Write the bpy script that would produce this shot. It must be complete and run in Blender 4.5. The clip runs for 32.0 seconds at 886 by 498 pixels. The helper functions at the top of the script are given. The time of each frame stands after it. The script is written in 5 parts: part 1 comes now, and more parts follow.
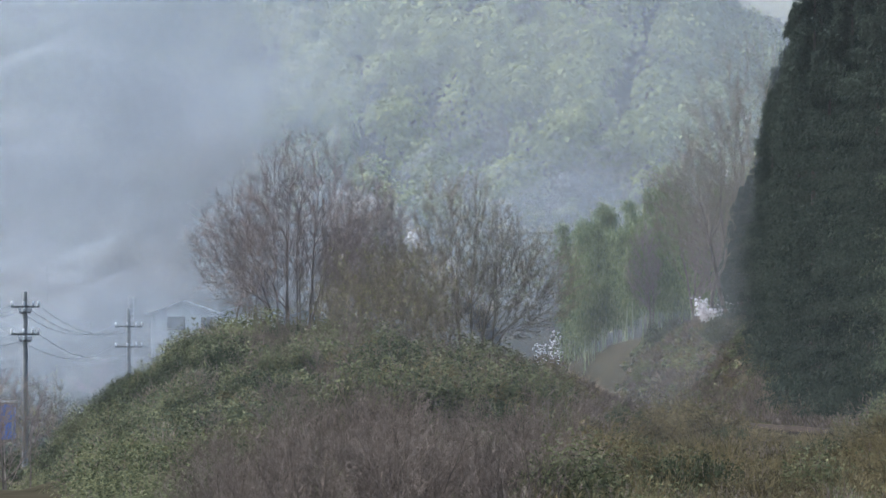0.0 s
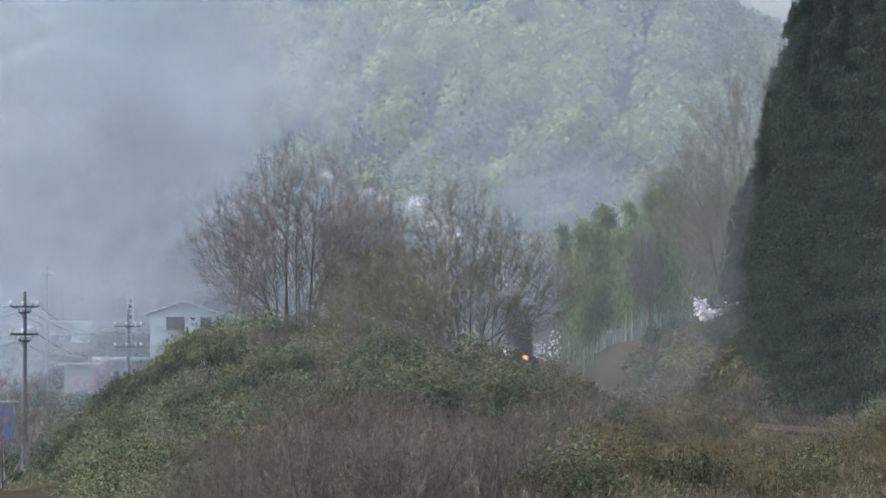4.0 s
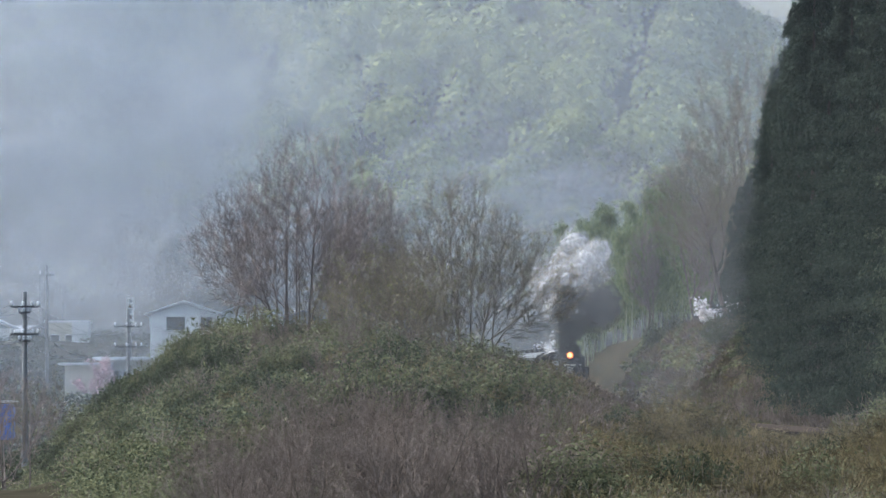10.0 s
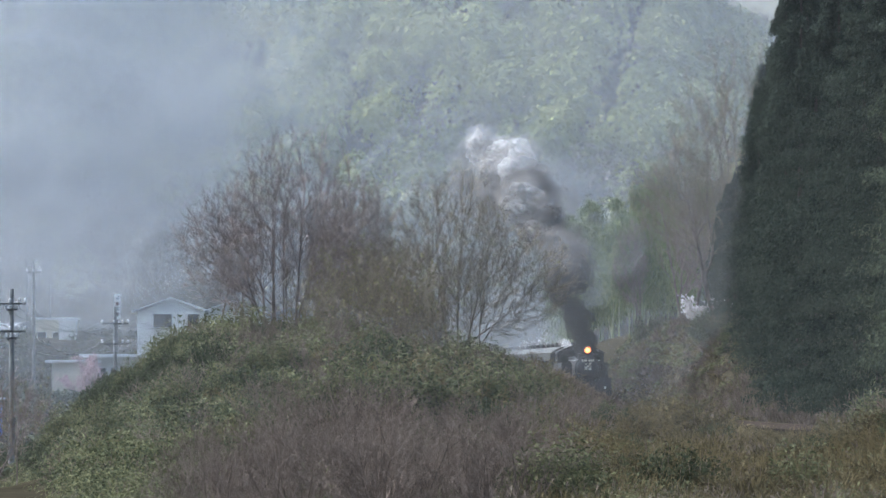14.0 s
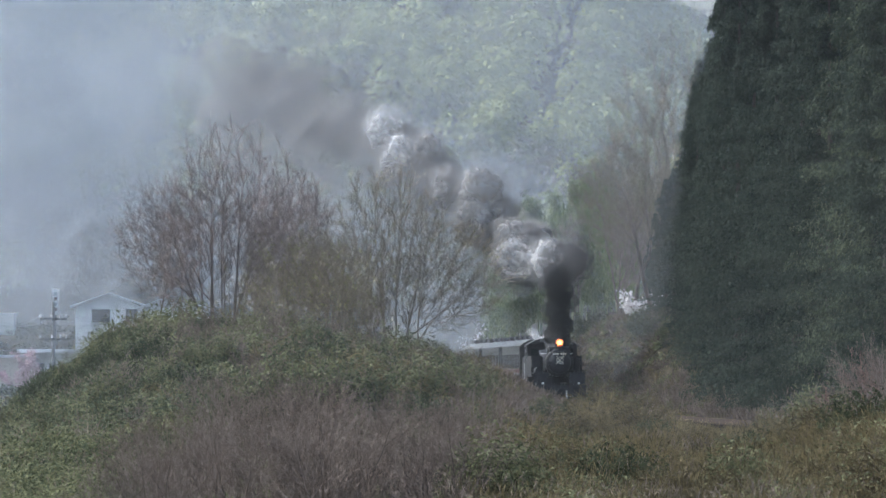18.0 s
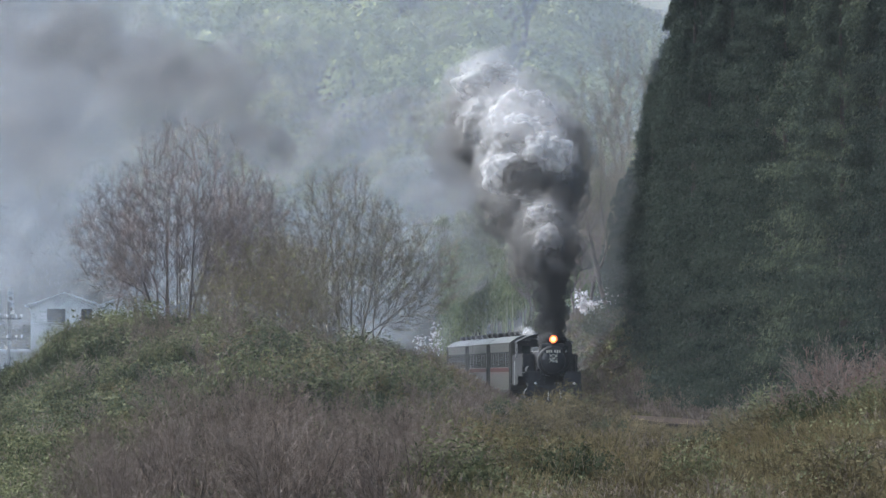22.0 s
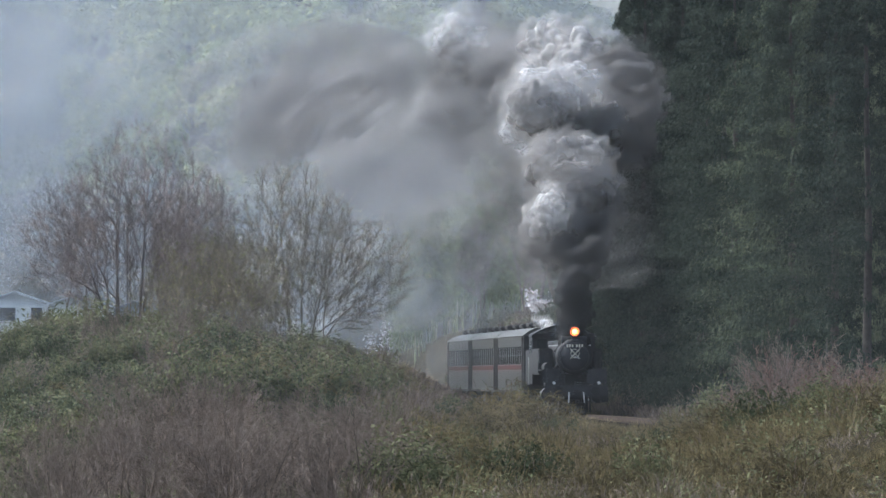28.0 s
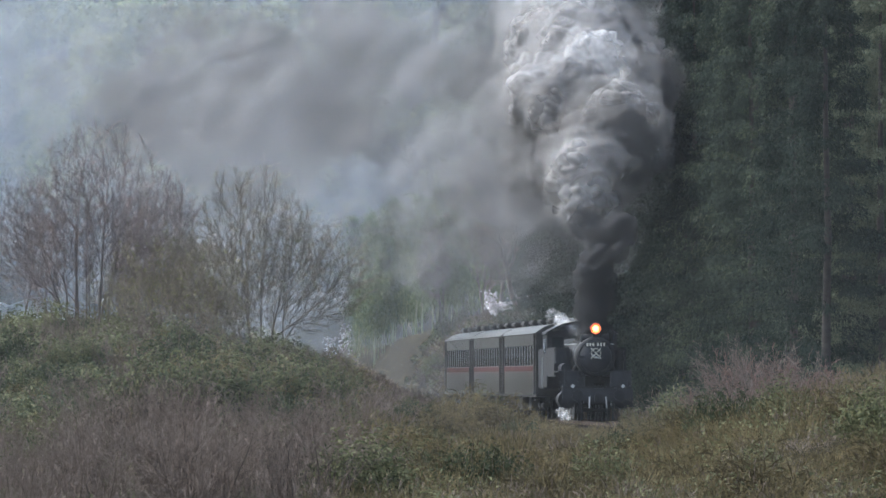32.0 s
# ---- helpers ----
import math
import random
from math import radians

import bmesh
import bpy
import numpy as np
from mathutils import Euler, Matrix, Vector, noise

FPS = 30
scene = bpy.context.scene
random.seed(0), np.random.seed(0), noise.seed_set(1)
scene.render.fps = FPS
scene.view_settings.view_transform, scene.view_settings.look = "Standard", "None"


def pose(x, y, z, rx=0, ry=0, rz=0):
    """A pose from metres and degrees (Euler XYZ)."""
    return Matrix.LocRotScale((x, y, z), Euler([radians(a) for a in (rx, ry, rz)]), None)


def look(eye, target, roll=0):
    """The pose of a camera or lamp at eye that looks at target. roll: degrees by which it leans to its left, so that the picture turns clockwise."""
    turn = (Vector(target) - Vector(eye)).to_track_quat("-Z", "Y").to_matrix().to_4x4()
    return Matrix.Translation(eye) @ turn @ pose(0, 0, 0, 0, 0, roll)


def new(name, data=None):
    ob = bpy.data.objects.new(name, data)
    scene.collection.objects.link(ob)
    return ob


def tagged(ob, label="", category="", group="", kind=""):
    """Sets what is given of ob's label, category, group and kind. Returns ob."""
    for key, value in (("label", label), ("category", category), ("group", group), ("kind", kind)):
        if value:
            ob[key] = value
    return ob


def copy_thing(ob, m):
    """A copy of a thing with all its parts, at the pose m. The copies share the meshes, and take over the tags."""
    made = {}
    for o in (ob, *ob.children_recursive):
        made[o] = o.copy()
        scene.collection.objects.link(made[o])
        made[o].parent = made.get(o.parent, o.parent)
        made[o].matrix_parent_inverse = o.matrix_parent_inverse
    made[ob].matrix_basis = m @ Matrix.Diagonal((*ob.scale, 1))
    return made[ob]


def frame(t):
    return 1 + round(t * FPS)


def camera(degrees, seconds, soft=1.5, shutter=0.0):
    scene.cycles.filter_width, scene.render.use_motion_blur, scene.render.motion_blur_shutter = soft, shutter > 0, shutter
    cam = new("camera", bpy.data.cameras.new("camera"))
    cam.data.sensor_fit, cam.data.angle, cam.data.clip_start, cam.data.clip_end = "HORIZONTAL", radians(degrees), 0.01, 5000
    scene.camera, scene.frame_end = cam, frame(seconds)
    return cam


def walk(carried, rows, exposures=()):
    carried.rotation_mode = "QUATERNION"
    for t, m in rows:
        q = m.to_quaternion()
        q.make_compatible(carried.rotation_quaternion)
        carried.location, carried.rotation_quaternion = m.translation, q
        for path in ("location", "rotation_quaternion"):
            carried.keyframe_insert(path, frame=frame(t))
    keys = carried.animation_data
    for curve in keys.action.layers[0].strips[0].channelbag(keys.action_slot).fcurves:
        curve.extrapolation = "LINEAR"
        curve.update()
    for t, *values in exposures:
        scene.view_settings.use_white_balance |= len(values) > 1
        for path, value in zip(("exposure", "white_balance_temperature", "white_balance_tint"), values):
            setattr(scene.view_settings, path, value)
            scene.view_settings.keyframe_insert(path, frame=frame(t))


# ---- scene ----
cam = camera(7.475, 32.0, soft=1.6)
EYE_Z = 2.0
F = 12000.0
# seconds, pan to the right and tilt, both in 1/12000 rad
PAN = [(0, 0, 0), (5.5, 1.5, 0), (8, .5, 0), (10, 1, 0), (11, 1.2, -1), (12, 4, -1), (12.5, 5, -1.2), (13, 9, -2), (13.5, 14, -3), (14, 24, -5),
       (14.5, 36, -6.3), (15.5, 65, -9.5), (16.5, 93, -12), (17, 109, -12.3), (17.5, 121, -13.2), (18, 133, -13.5), (18.5, 144, -13.7), (19, 151.5, -14),
       (19.5, 159, -14.4), (20, 173, -15), (20.5, 184, -15), (21, 193, -15), (21.5, 204, -14.7), (22, 212, -14), (22.5, 221, -14), (23, 227, -14),
       (23.5, 229.5, -14), (24, 233.5, -14), (24.5, 242, -14), (25, 251, -14), (25.5, 257, -14), (26.5, 272, -14.5), (27.5, 286, -15.5), (28, 300, -16.3),
       (28.5, 310, -16.5), (29, 321, -16.6), (29.5, 330, -16.6), (30, 335, -15), (30.5, 347, -13.5), (31, 353, -12), (31.5, 361, -12), (32, 372, -12)]
walk(cam, [(t, pose(0, 0, EYE_Z, 90 + math.degrees((227 + dv) / F), 0, -math.degrees(du / F))) for t, du, dv in PAN],
     exposures=[(0, 1.4, 5750, 7), (32, 1.4, 5750, 7)])

# ---- world, sun, exposure ----
SUN_EL, SUN_AZ = 50, -72
world = bpy.data.worlds.new("sky")
scene.world = world
world.use_nodes = True
wn = world.node_tree.nodes
sky = wn.new("ShaderNodeTexSky")
sky.sky_type, sky.sun_disc = "NISHITA", False
sky.sun_elevation, sky.sun_rotation = radians(SUN_EL), radians(SUN_AZ)
sky.air_density, sky.dust_density, sky.ozone_density = 1.2, 5.0, 1.5
hsv = wn.new("ShaderNodeHueSaturation")
hsv.inputs["Saturation"].default_value = 0.8
world.node_tree.links.new(sky.outputs[0], hsv.inputs["Color"])
world.node_tree.links.new(hsv.outputs[0], wn["Background"].inputs[0])
wn["Background"].inputs[1].default_value = 0.15
sun = new("sun", bpy.data.lights.new("sun", "SUN"))
sun.data.energy, sun.data.angle, sun.data.color = 1.9, radians(12), (1, .98, .95)
sun.matrix_world = look((0, 0, 0), (-math.sin(radians(SUN_AZ)) * math.cos(radians(SUN_EL)), -math.cos(radians(SUN_AZ)) * math.cos(radians(SUN_EL)), -math.sin(radians(SUN_EL))))
scene.cycles.transparent_max_bounces = 64


# ---- materials ----
def material(name, dark, light, rough=.8, metal=0, scale=3.0, fine=25.0, bump=.2, leaf=False, glow=None, island=False, spec=.5, through_light=0.0, vary=0.0):
    if through_light or island:
        spec, rough = .12, .9
    m = bpy.data.materials.new(name)
    m.use_nodes = True
    nt = m.node_tree
    N, L = nt.nodes, nt.links
    b = N["Principled BSDF"]
    co = N.new("ShaderNodeTexCoord")
    n1, n2 = N.new("ShaderNodeTexNoise"), N.new("ShaderNodeTexNoise")
    for n, s, d in ((n1, scale, 4), (n2, fine, 3)):
        n.inputs["Scale"].default_value, n.inputs["Detail"].default_value = s, d
        L.new(co.outputs["Object"], n.inputs["Vector"])
    mix = N.new("ShaderNodeMath")
    mix.operation = "MULTIPLY_ADD"
    L.new(n2.outputs["Fac"], mix.inputs[0])
    mix.inputs[1].default_value = .45
    L.new(n1.outputs["Fac"], mix.inputs[2])
    fac = mix.outputs[0]
    if island:
        geo, add = N.new("ShaderNodeNewGeometry"), N.new("ShaderNodeMath")
        add.operation = "MULTIPLY_ADD"
        L.new(geo.outputs["Random Per Island"], add.inputs[0])
        add.inputs[1].default_value = .55
        L.new(fac, add.inputs[2])
        sub = N.new("ShaderNodeMath")
        sub.operation = "SUBTRACT"
        L.new(add.outputs[0], sub.inputs[0])
        sub.inputs[1].default_value = .27
        fac = sub.outputs[0]
    if vary:
        info, each = N.new("ShaderNodeObjectInfo"), N.new("ShaderNodeMath")
        each.operation = "MULTIPLY_ADD"
        L.new(info.outputs["Random"], each.inputs[0])
        each.inputs[1].default_value = vary
        L.new(fac, each.inputs[2])
        less = N.new("ShaderNodeMath")
        less.operation = "SUBTRACT"
        L.new(each.outputs[0], less.inputs[0])
        less.inputs[1].default_value = vary / 2
        fac = less.outputs[0]
    ramp = N.new("ShaderNodeValToRGB")
    ramp.color_ramp.elements[0].position, ramp.color_ramp.elements[1].position = .42, 1.0
    ramp.color_ramp.elements[0].color, ramp.color_ramp.elements[1].color = (*dark, 1), (*light, 1)
    L.new(fac, ramp.inputs[0])
    L.new(ramp.outputs[0], b.inputs["Base Color"])
    b.inputs["Roughness"].default_value, b.inputs["Metallic"].default_value = rough, metal
    b.inputs["Specular IOR Level"].default_value = spec
    if bump:
        bp = N.new("ShaderNodeBump")
        bp.inputs["Strength"].default_value, bp.inputs["Distance"].default_value = bump, .02
        L.new(n2.outputs["Fac"], bp.inputs["Height"])
        L.new(bp.outputs[0], b.inputs["Normal"])
    if through_light:
        tr, ms = N.new("ShaderNodeBsdfTranslucent"), N.new("ShaderNodeMixShader")
        L.new(ramp.outputs[0], tr.inputs[0])
        ms.inputs[0].default_value = through_light
        L.new(b.outputs[0], ms.inputs[1])
        L.new(tr.outputs[0], ms.inputs[2])
        L.new(ms.outputs[0], N["Material Output"].inputs[0])
    if glow:
        b.inputs["Emission Color"].default_value, b.inputs["Emission Strength"].default_value = (*glow[:3], 1), glow[3]
    return m


def smoke_material(name, dark, light, cover, scale=1.2, through_light=.4):
    """Thin smoke, and the haze veils: a soft diffuse film that lets part of the light through, denser and thinner in
    patches.
    """
    m = bpy.data.materials.new(name)
    m.use_nodes = True
    N, L = m.node_tree.nodes, m.node_tree.links
    N.remove(N["Principled BSDF"])
    co, info, add = N.new("ShaderNodeTexCoord"), N.new("ShaderNodeObjectInfo"), N.new("ShaderNodeVectorMath")
    add.operation = "ADD"
    L.new(co.outputs["Object"], add.inputs[0])
    mul = N.new("ShaderNodeMath")
    mul.operation = "MULTIPLY"
    L.new(info.outputs["Random"], mul.inputs[0])
    mul.inputs[1].default_value = 40
    L.new(mul.outputs[0], add.inputs[1])
    n1, n2 = N.new("ShaderNodeTexNoise"), N.new("ShaderNodeTexNoise")
    n1.inputs["Scale"].default_value, n1.inputs["Detail"].default_value = scale, 1.5
    n2.inputs["Scale"].default_value, n2.inputs["Detail"].default_value = scale * 1.7, 2.5
    L.new(add.outputs[0], n1.inputs["Vector"])
    L.new(add.outputs[0], n2.inputs["Vector"])
    ramp = N.new("ShaderNodeValToRGB")
    ramp.color_ramp.elements[0].position, ramp.color_ramp.elements[1].position = .38, .66
    ramp.color_ramp.elements[0].color, ramp.color_ramp.elements[1].color = (*dark, 1), (*light, 1)
    tone = N.new("ShaderNodeMath")
    tone.operation = "MULTIPLY_ADD"
    L.new(info.outputs["Random"], tone.inputs[0])
    tone.inputs[1].default_value = .12
    L.new(n1.outputs["Fac"], tone.inputs[2])
    low = N.new("ShaderNodeMath")
    low.operation = "SUBTRACT"
    L.new(tone.outputs[0], low.inputs[0])
    low.inputs[1].default_value = .06
    L.new(low.outputs[0], ramp.inputs[0])
    cov = N.new("ShaderNodeMapRange")
    cov.inputs["From Min"].default_value, cov.inputs["From Max"].default_value = .3, .68
    cov.inputs["To Min"].default_value, cov.inputs["To Max"].default_value = cover[0], cover[1]
    L.new(n2.outputs["Fac"], cov.inputs["Value"])
    dif, tl, mx0, tr, mx = N.new("ShaderNodeBsdfDiffuse"), N.new("ShaderNodeBsdfTranslucent"), N.new("ShaderNodeMixShader"), N.new("ShaderNodeBsdfTransparent"), N.new("ShaderNodeMixShader")
    L.new(ramp.outputs[0], dif.inputs[0])
    L.new(ramp.outputs[0], tl.inputs[0])
    mx0.inputs[0].default_value = through_light
    L.new(dif.outputs[0], mx0.inputs[1])
    L.new(tl.outputs[0], mx0.inputs[2])
    L.new(cov.outputs[0], mx.inputs[0])
    L.new(tr.outputs[0], mx.inputs[1])
    L.new(mx0.outputs[0], mx.inputs[2])
    L.new(mx.outputs[0], N["Material Output"].inputs[0])
    return m


M_GROUND = material("earth and leaf litter", (.014, .013, .009), (.045, .039, .026), .95, scale=.25, fine=3, bump=.6, spec=0.0)
M_BALLAST = material("ballast stone", (.013, .011, .0095), (.036, .029, .025), .9, scale=4, fine=40, bump=.8, spec=0.0)
M_RAIL = material("rusty rail steel", (.02, .015, .012), (.05, .04, .034), .75, 0, 3, 30, spec=0.0)
M_SLEEPER = material("weathered sleeper", (.02, .017, .014), (.05, .041, .035), .9, spec=0.0)
M_BARK = material("grey-brown bark", (.06, .046, .038), (.17, .135, .115), .9, scale=2, fine=18)
M_CEDAR_BARK = material("dark cedar bark", (.02, .016, .013), (.06, .048, .04), .95)
M_TWIG = material("reddish brown twigs", (.1, .077, .067), (.25, .2, .178), .9, scale=.4, fine=6, bump=0, island=True)
M_TWIG_PALE = material("pale olive twigs", (.1, .083, .06), (.2, .165, .12), .9, scale=.4, fine=6, bump=0, island=True)
M_BRUSH = material("dry purple-brown brush", (.062, .049, .04), (.188, .15, .123), .9, scale=.3, fine=5, bump=0, island=True, vary=.3)
M_REDDISH = material("reddish-brown twigs", (.075, .045, .037), (.21, .135, .11), .9, scale=.4, fine=6, bump=0, island=True)
M_BUD = material("young yellow-green leaves", (.1, .1, .04), (.24, .225, .1), .7, scale=.5, fine=8, bump=0, island=True, through_light=.3)
M_SASA = material("dwarf bamboo leaves", (.04, .045, .025), (.158, .16, .083), .6, scale=.22, fine=4, bump=0, island=True, through_light=.25)
M_DRY = material("dry straw grass", (.045, .037, .021), (.165, .134, .069), .8, scale=.3, fine=5, bump=0, island=True, through_light=.25, vary=.3)
M_SHRUB = material("evergreen shrub leaves", (.02, .026, .015), (.066, .074, .04), .55, scale=.3, fine=5, bump=0, island=True, through_light=.2, vary=.3)
M_CEDAR = material("dark cedar needles", (.009, .0145, .012), (.04, .052, .036), .7, scale=.35, fine=4, bump=0, island=True, through_light=.12, vary=.5)
M_CEDAR_B = material("lighter winter cedar needles", (.03, .041, .027), (.115, .125, .078), .7, scale=.35, fine=4, bump=0, island=True, through_light=.12, vary=.4)
M_BAMBOO = material("bamboo leaves", (.06, .08, .036), (.2, .23, .11), .6, scale=.35, fine=4, bump=0, island=True, through_light=.3)
M_CULM = material("bamboo culms", (.12, .14, .07), (.26, .27, .15), .5)
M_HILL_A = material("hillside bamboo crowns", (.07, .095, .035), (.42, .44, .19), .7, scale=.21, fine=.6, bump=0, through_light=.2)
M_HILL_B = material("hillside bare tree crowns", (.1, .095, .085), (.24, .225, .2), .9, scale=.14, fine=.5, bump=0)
M_PLUM = material("white plum blossom", (.6, .56, .55), (.85, .82, .82), .8, scale=1, fine=8, bump=0, island=True)
M_PINK = material("pink plum blossom", (.4, .27, .29), (.56, .4, .42), .8, scale=1, fine=8, bump=0, island=True)
M_IRON = material("black painted iron", (.006, .006, .007), (.024, .024, .025), .55, 0, 2, 20, .15, spec=.3)
M_IRON_GREY = material("dusty grey painted iron", (.011, .012, .014), (.036, .037, .041), .6, 0, 2, 14, .2, spec=.3)
M_STEEL = material("worn bright steel", (.3, .3, .3), (.6, .6, .58), .35, .9)
M_COACH = material("dark brown coach paint", (.013, .0125, .009), (.034, .031, .023), .36, 0, .8, 9, .08, spec=.5)
M_COACH_END = material("sooty black end paint", (.012, .012, .011), (.04, .037, .034), .6, 0)
M_ROOF = material("dusty grey coach roof", (.03, .03, .028), (.085, .085, .08), .5, 0, 1, 8, spec=.4)
M_RED = material("faded red stripe paint", (.035, .009, .008), (.062, .016, .014), .5, 0, 2, 12, .05, spec=.2)
M_WINDOW = material("dark window glass", (.012, .013, .014), (.03, .032, .034), .08, 0, 1, 4, 0)
M_CREAM = material("cream enamel", (.5, .47, .38), (.72, .68, .56), .45)
M_LAMP = material("lit headlamp lens", (.9, .6, .2), (1, .8, .4), .3, glow=(1, .6, .1, 2.2))
# orange emission paints the red-orange glare halo round the lens
M_LAMP_HALO = material("lamp glare halo ring", (.9, .3, .1), (1, .4, .15), .3, glow=(1, .1, .03, 1.0))
M_CONCRETE = material("grey concrete", (.1, .1, .1), (.2, .2, .195), .85)
M_WALL = material("off-white house wall", (.55, .56, .55), (.75, .75, .72), .8, scale=.6)
M_WALL_TAN = material("beige house wall", (.42, .39, .33), (.58, .54, .46), .8, scale=.6)
M_TILE = material("blue-grey roof", (.2, .22, .25), (.36, .38, .42), .6, scale=.8)
M_TILE_PALE = material("pale metal roof", (.5, .52, .53), (.7, .72, .72), .5, scale=.8)
M_BLUE = material("bright blue sheeting", (.02, .07, .35), (.06, .16, .55), .5)
M_PORCELAIN = material("white porcelain", (.4, .4, .4), (.6, .6, .6), .25, bump=0)
M_WIRE = material("black cable", (.02, .02, .02), (.05, .05, .05), .6, bump=0)
M_WOODPOST = material("weathered wooden stake", (.2, .17, .13), (.4, .35, .28), .9)
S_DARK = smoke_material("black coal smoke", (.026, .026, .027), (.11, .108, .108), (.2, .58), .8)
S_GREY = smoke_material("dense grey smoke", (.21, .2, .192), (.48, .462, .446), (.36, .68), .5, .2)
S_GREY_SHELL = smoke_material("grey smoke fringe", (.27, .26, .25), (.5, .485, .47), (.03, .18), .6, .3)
# pale and sooty tones also carry the plume's sunlit tops and shaded undersides
S_SOOT_SHADE = smoke_material("brown-grey smoke of soot and shade", (.09, .085, .081), (.28, .267, .257), (.3, .62), .5, .2)
S_SOOT_SHADE_SHELL = smoke_material("soot and shade smoke fringe", (.12, .114, .11), (.25, .24, .23), (.03, .2), .6, .3)
S_PALE = smoke_material("pale smoke of steam and lit tops", (.42, .41, .4), (.74, .73, .72), (.22, .52), .6, .3)
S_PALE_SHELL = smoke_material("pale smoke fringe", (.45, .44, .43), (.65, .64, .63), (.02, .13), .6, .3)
S_BAND = smoke_material("spreading brown-grey smoke", (.13, .125, .122), (.34, .33, .322), (.03, .17), .6)
S_WHITE = smoke_material("white steam", (.7, .7, .7), (.88, .88, .88), (.02, .24), 1.2)
S_THIN = smoke_material("drifting thin smoke", (.25, .245, .243), (.42, .415, .415), (.015, .1), .6)
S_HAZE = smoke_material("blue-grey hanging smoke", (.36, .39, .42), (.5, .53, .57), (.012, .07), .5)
# veil shells in place of hazy air: they pale whatever lies behind
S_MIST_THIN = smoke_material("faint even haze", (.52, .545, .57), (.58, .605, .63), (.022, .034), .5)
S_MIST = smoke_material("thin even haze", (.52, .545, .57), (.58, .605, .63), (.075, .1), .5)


# ---- mesh helpers ----
def mesh_of(name, verts, faces, mat, smooth=False):
    """A mesh from arrays: verts (n, 3), faces (m, 3) or (m, 4)."""
    me = bpy.data.meshes.new(name)
    verts, faces = np.asarray(verts, np.float32), np.asarray(faces, np.int32)
    k = faces.shape[1]
    me.vertices.add(len(verts))
    me.vertices.foreach_set("co", verts.ravel())
    me.loops.add(faces.size)
    me.loops.foreach_set("vertex_index", faces.ravel())
    me.polygons.add(len(faces))
    me.polygons.foreach_set("loop_start", np.arange(0, faces.size, k, dtype=np.int32))
    me.polygons.foreach_set("loop_total", np.full(len(faces), k, np.int32))
    if smooth:
        me.polygons.foreach_set("use_smooth", np.ones(len(faces), bool))
    me.update(calc_edges=True)
    me.materials.append(mat)
    return me


def join_arrays(pieces):
    vs, fs, n = [], [], 0
    for v, f in pieces:
        vs.append(v)
        fs.append(f + n)
        n += len(v)
    return np.concatenate(vs), np.concatenate(fs)


def part(name, bm, mat, parent=None, label="", smooth=False):
    me = bpy.data.meshes.new(name)
    bm.normal_update()
    bm.to_mesh(me)
    bm.free()
    if smooth:
        me.polygons.foreach_set("use_smooth", np.ones(len(me.polygons), bool))
    me.materials.append(mat)
    ob = new(name, me)
    ob.parent = parent
    return tagged(ob, label)


def under(name, me, parent=None, label=""):
    ob = new(name, me)
    ob.parent = parent
    return tagged(ob, label)


def box(bm, c, s, bevel=0.0, turn=None):
    made = bmesh.ops.create_cube(bm, size=1, matrix=Matrix.Translation(c) @ (turn or Matrix()) @ Matrix.Diagonal((*s, 1)))["verts"]
    if bevel:
        edges = list({e for v in made for e in v.link_edges})
        bmesh.ops.bevel(bm, geom=edges, offset=bevel, segments=2, affect="EDGES", clamp_overlap=True)
    return bm


def rod(bm, a, b, r, seg=16, r2=None, caps=True):
    a, b = Vector(a), Vector(b)
    q = (b - a).to_track_quat("Z", "Y").to_matrix().to_4x4()
    bmesh.ops.create_cone(bm, cap_ends=caps, segments=seg, radius1=r, radius2=r if r2 is None else r2, depth=(b - a).length, matrix=Matrix.Translation((a + b) / 2) @ q)
    return bm


def lathe(bm, profile, seg, m, ring=False):
    """Turns (radius, height) pairs round z, then places them by m. ring: the profile is a closed loop."""
    rings = [[bm.verts.new(m @ Vector((r * math.cos(2 * math.pi * k / seg), r * math.sin(2 * math.pi * k / seg), h))) for k in range(seg)] for r, h in profile]
    for p, q in zip(rings, rings[1:] + (rings[:1] if ring else [])):
        for k in range(seg):
            bm.faces.new((p[k], p[(k + 1) % seg], q[(k + 1) % seg], q[k]))
    if not ring:
        bm.faces.new(rings[0][::-1])
        bm.faces.new(rings[-1])
    return bm


B = bmesh.new


def tubes(P, R, sides):
    """Many tapered tubes: P (n, k, 3) points, R (n, k) radii."""
    n, k, _ = P.shape
    T = np.gradient(P, axis=1)
    T /= np.linalg.norm(T, axis=2, keepdims=True) + 1e-9
    ref = np.where(np.abs(T[..., 2:3]) > .9, [[[1., 0, 0]]], [[[0., 0, 1]]])
    U = np.cross(T, ref)
    U /= np.linalg.norm(U, axis=2, keepdims=True) + 1e-9
    V = np.cross(T, U)
    a = np.arange(sides) * 2 * np.pi / sides
    verts = P[:, :, None] + R[:, :, None, None] * (np.cos(a)[:, None] * U[:, :, None] + np.sin(a)[:, None] * V[:, :, None])
    idx = np.arange(n * k * sides).reshape(n, k, sides)
    q = np.stack([idx[:, :-1], np.roll(idx, -1, 2)[:, :-1], np.roll(idx, -1, 2)[:, 1:], idx[:, 1:]], -1)
    return verts.reshape(-1, 3), q.reshape(-1, 4)


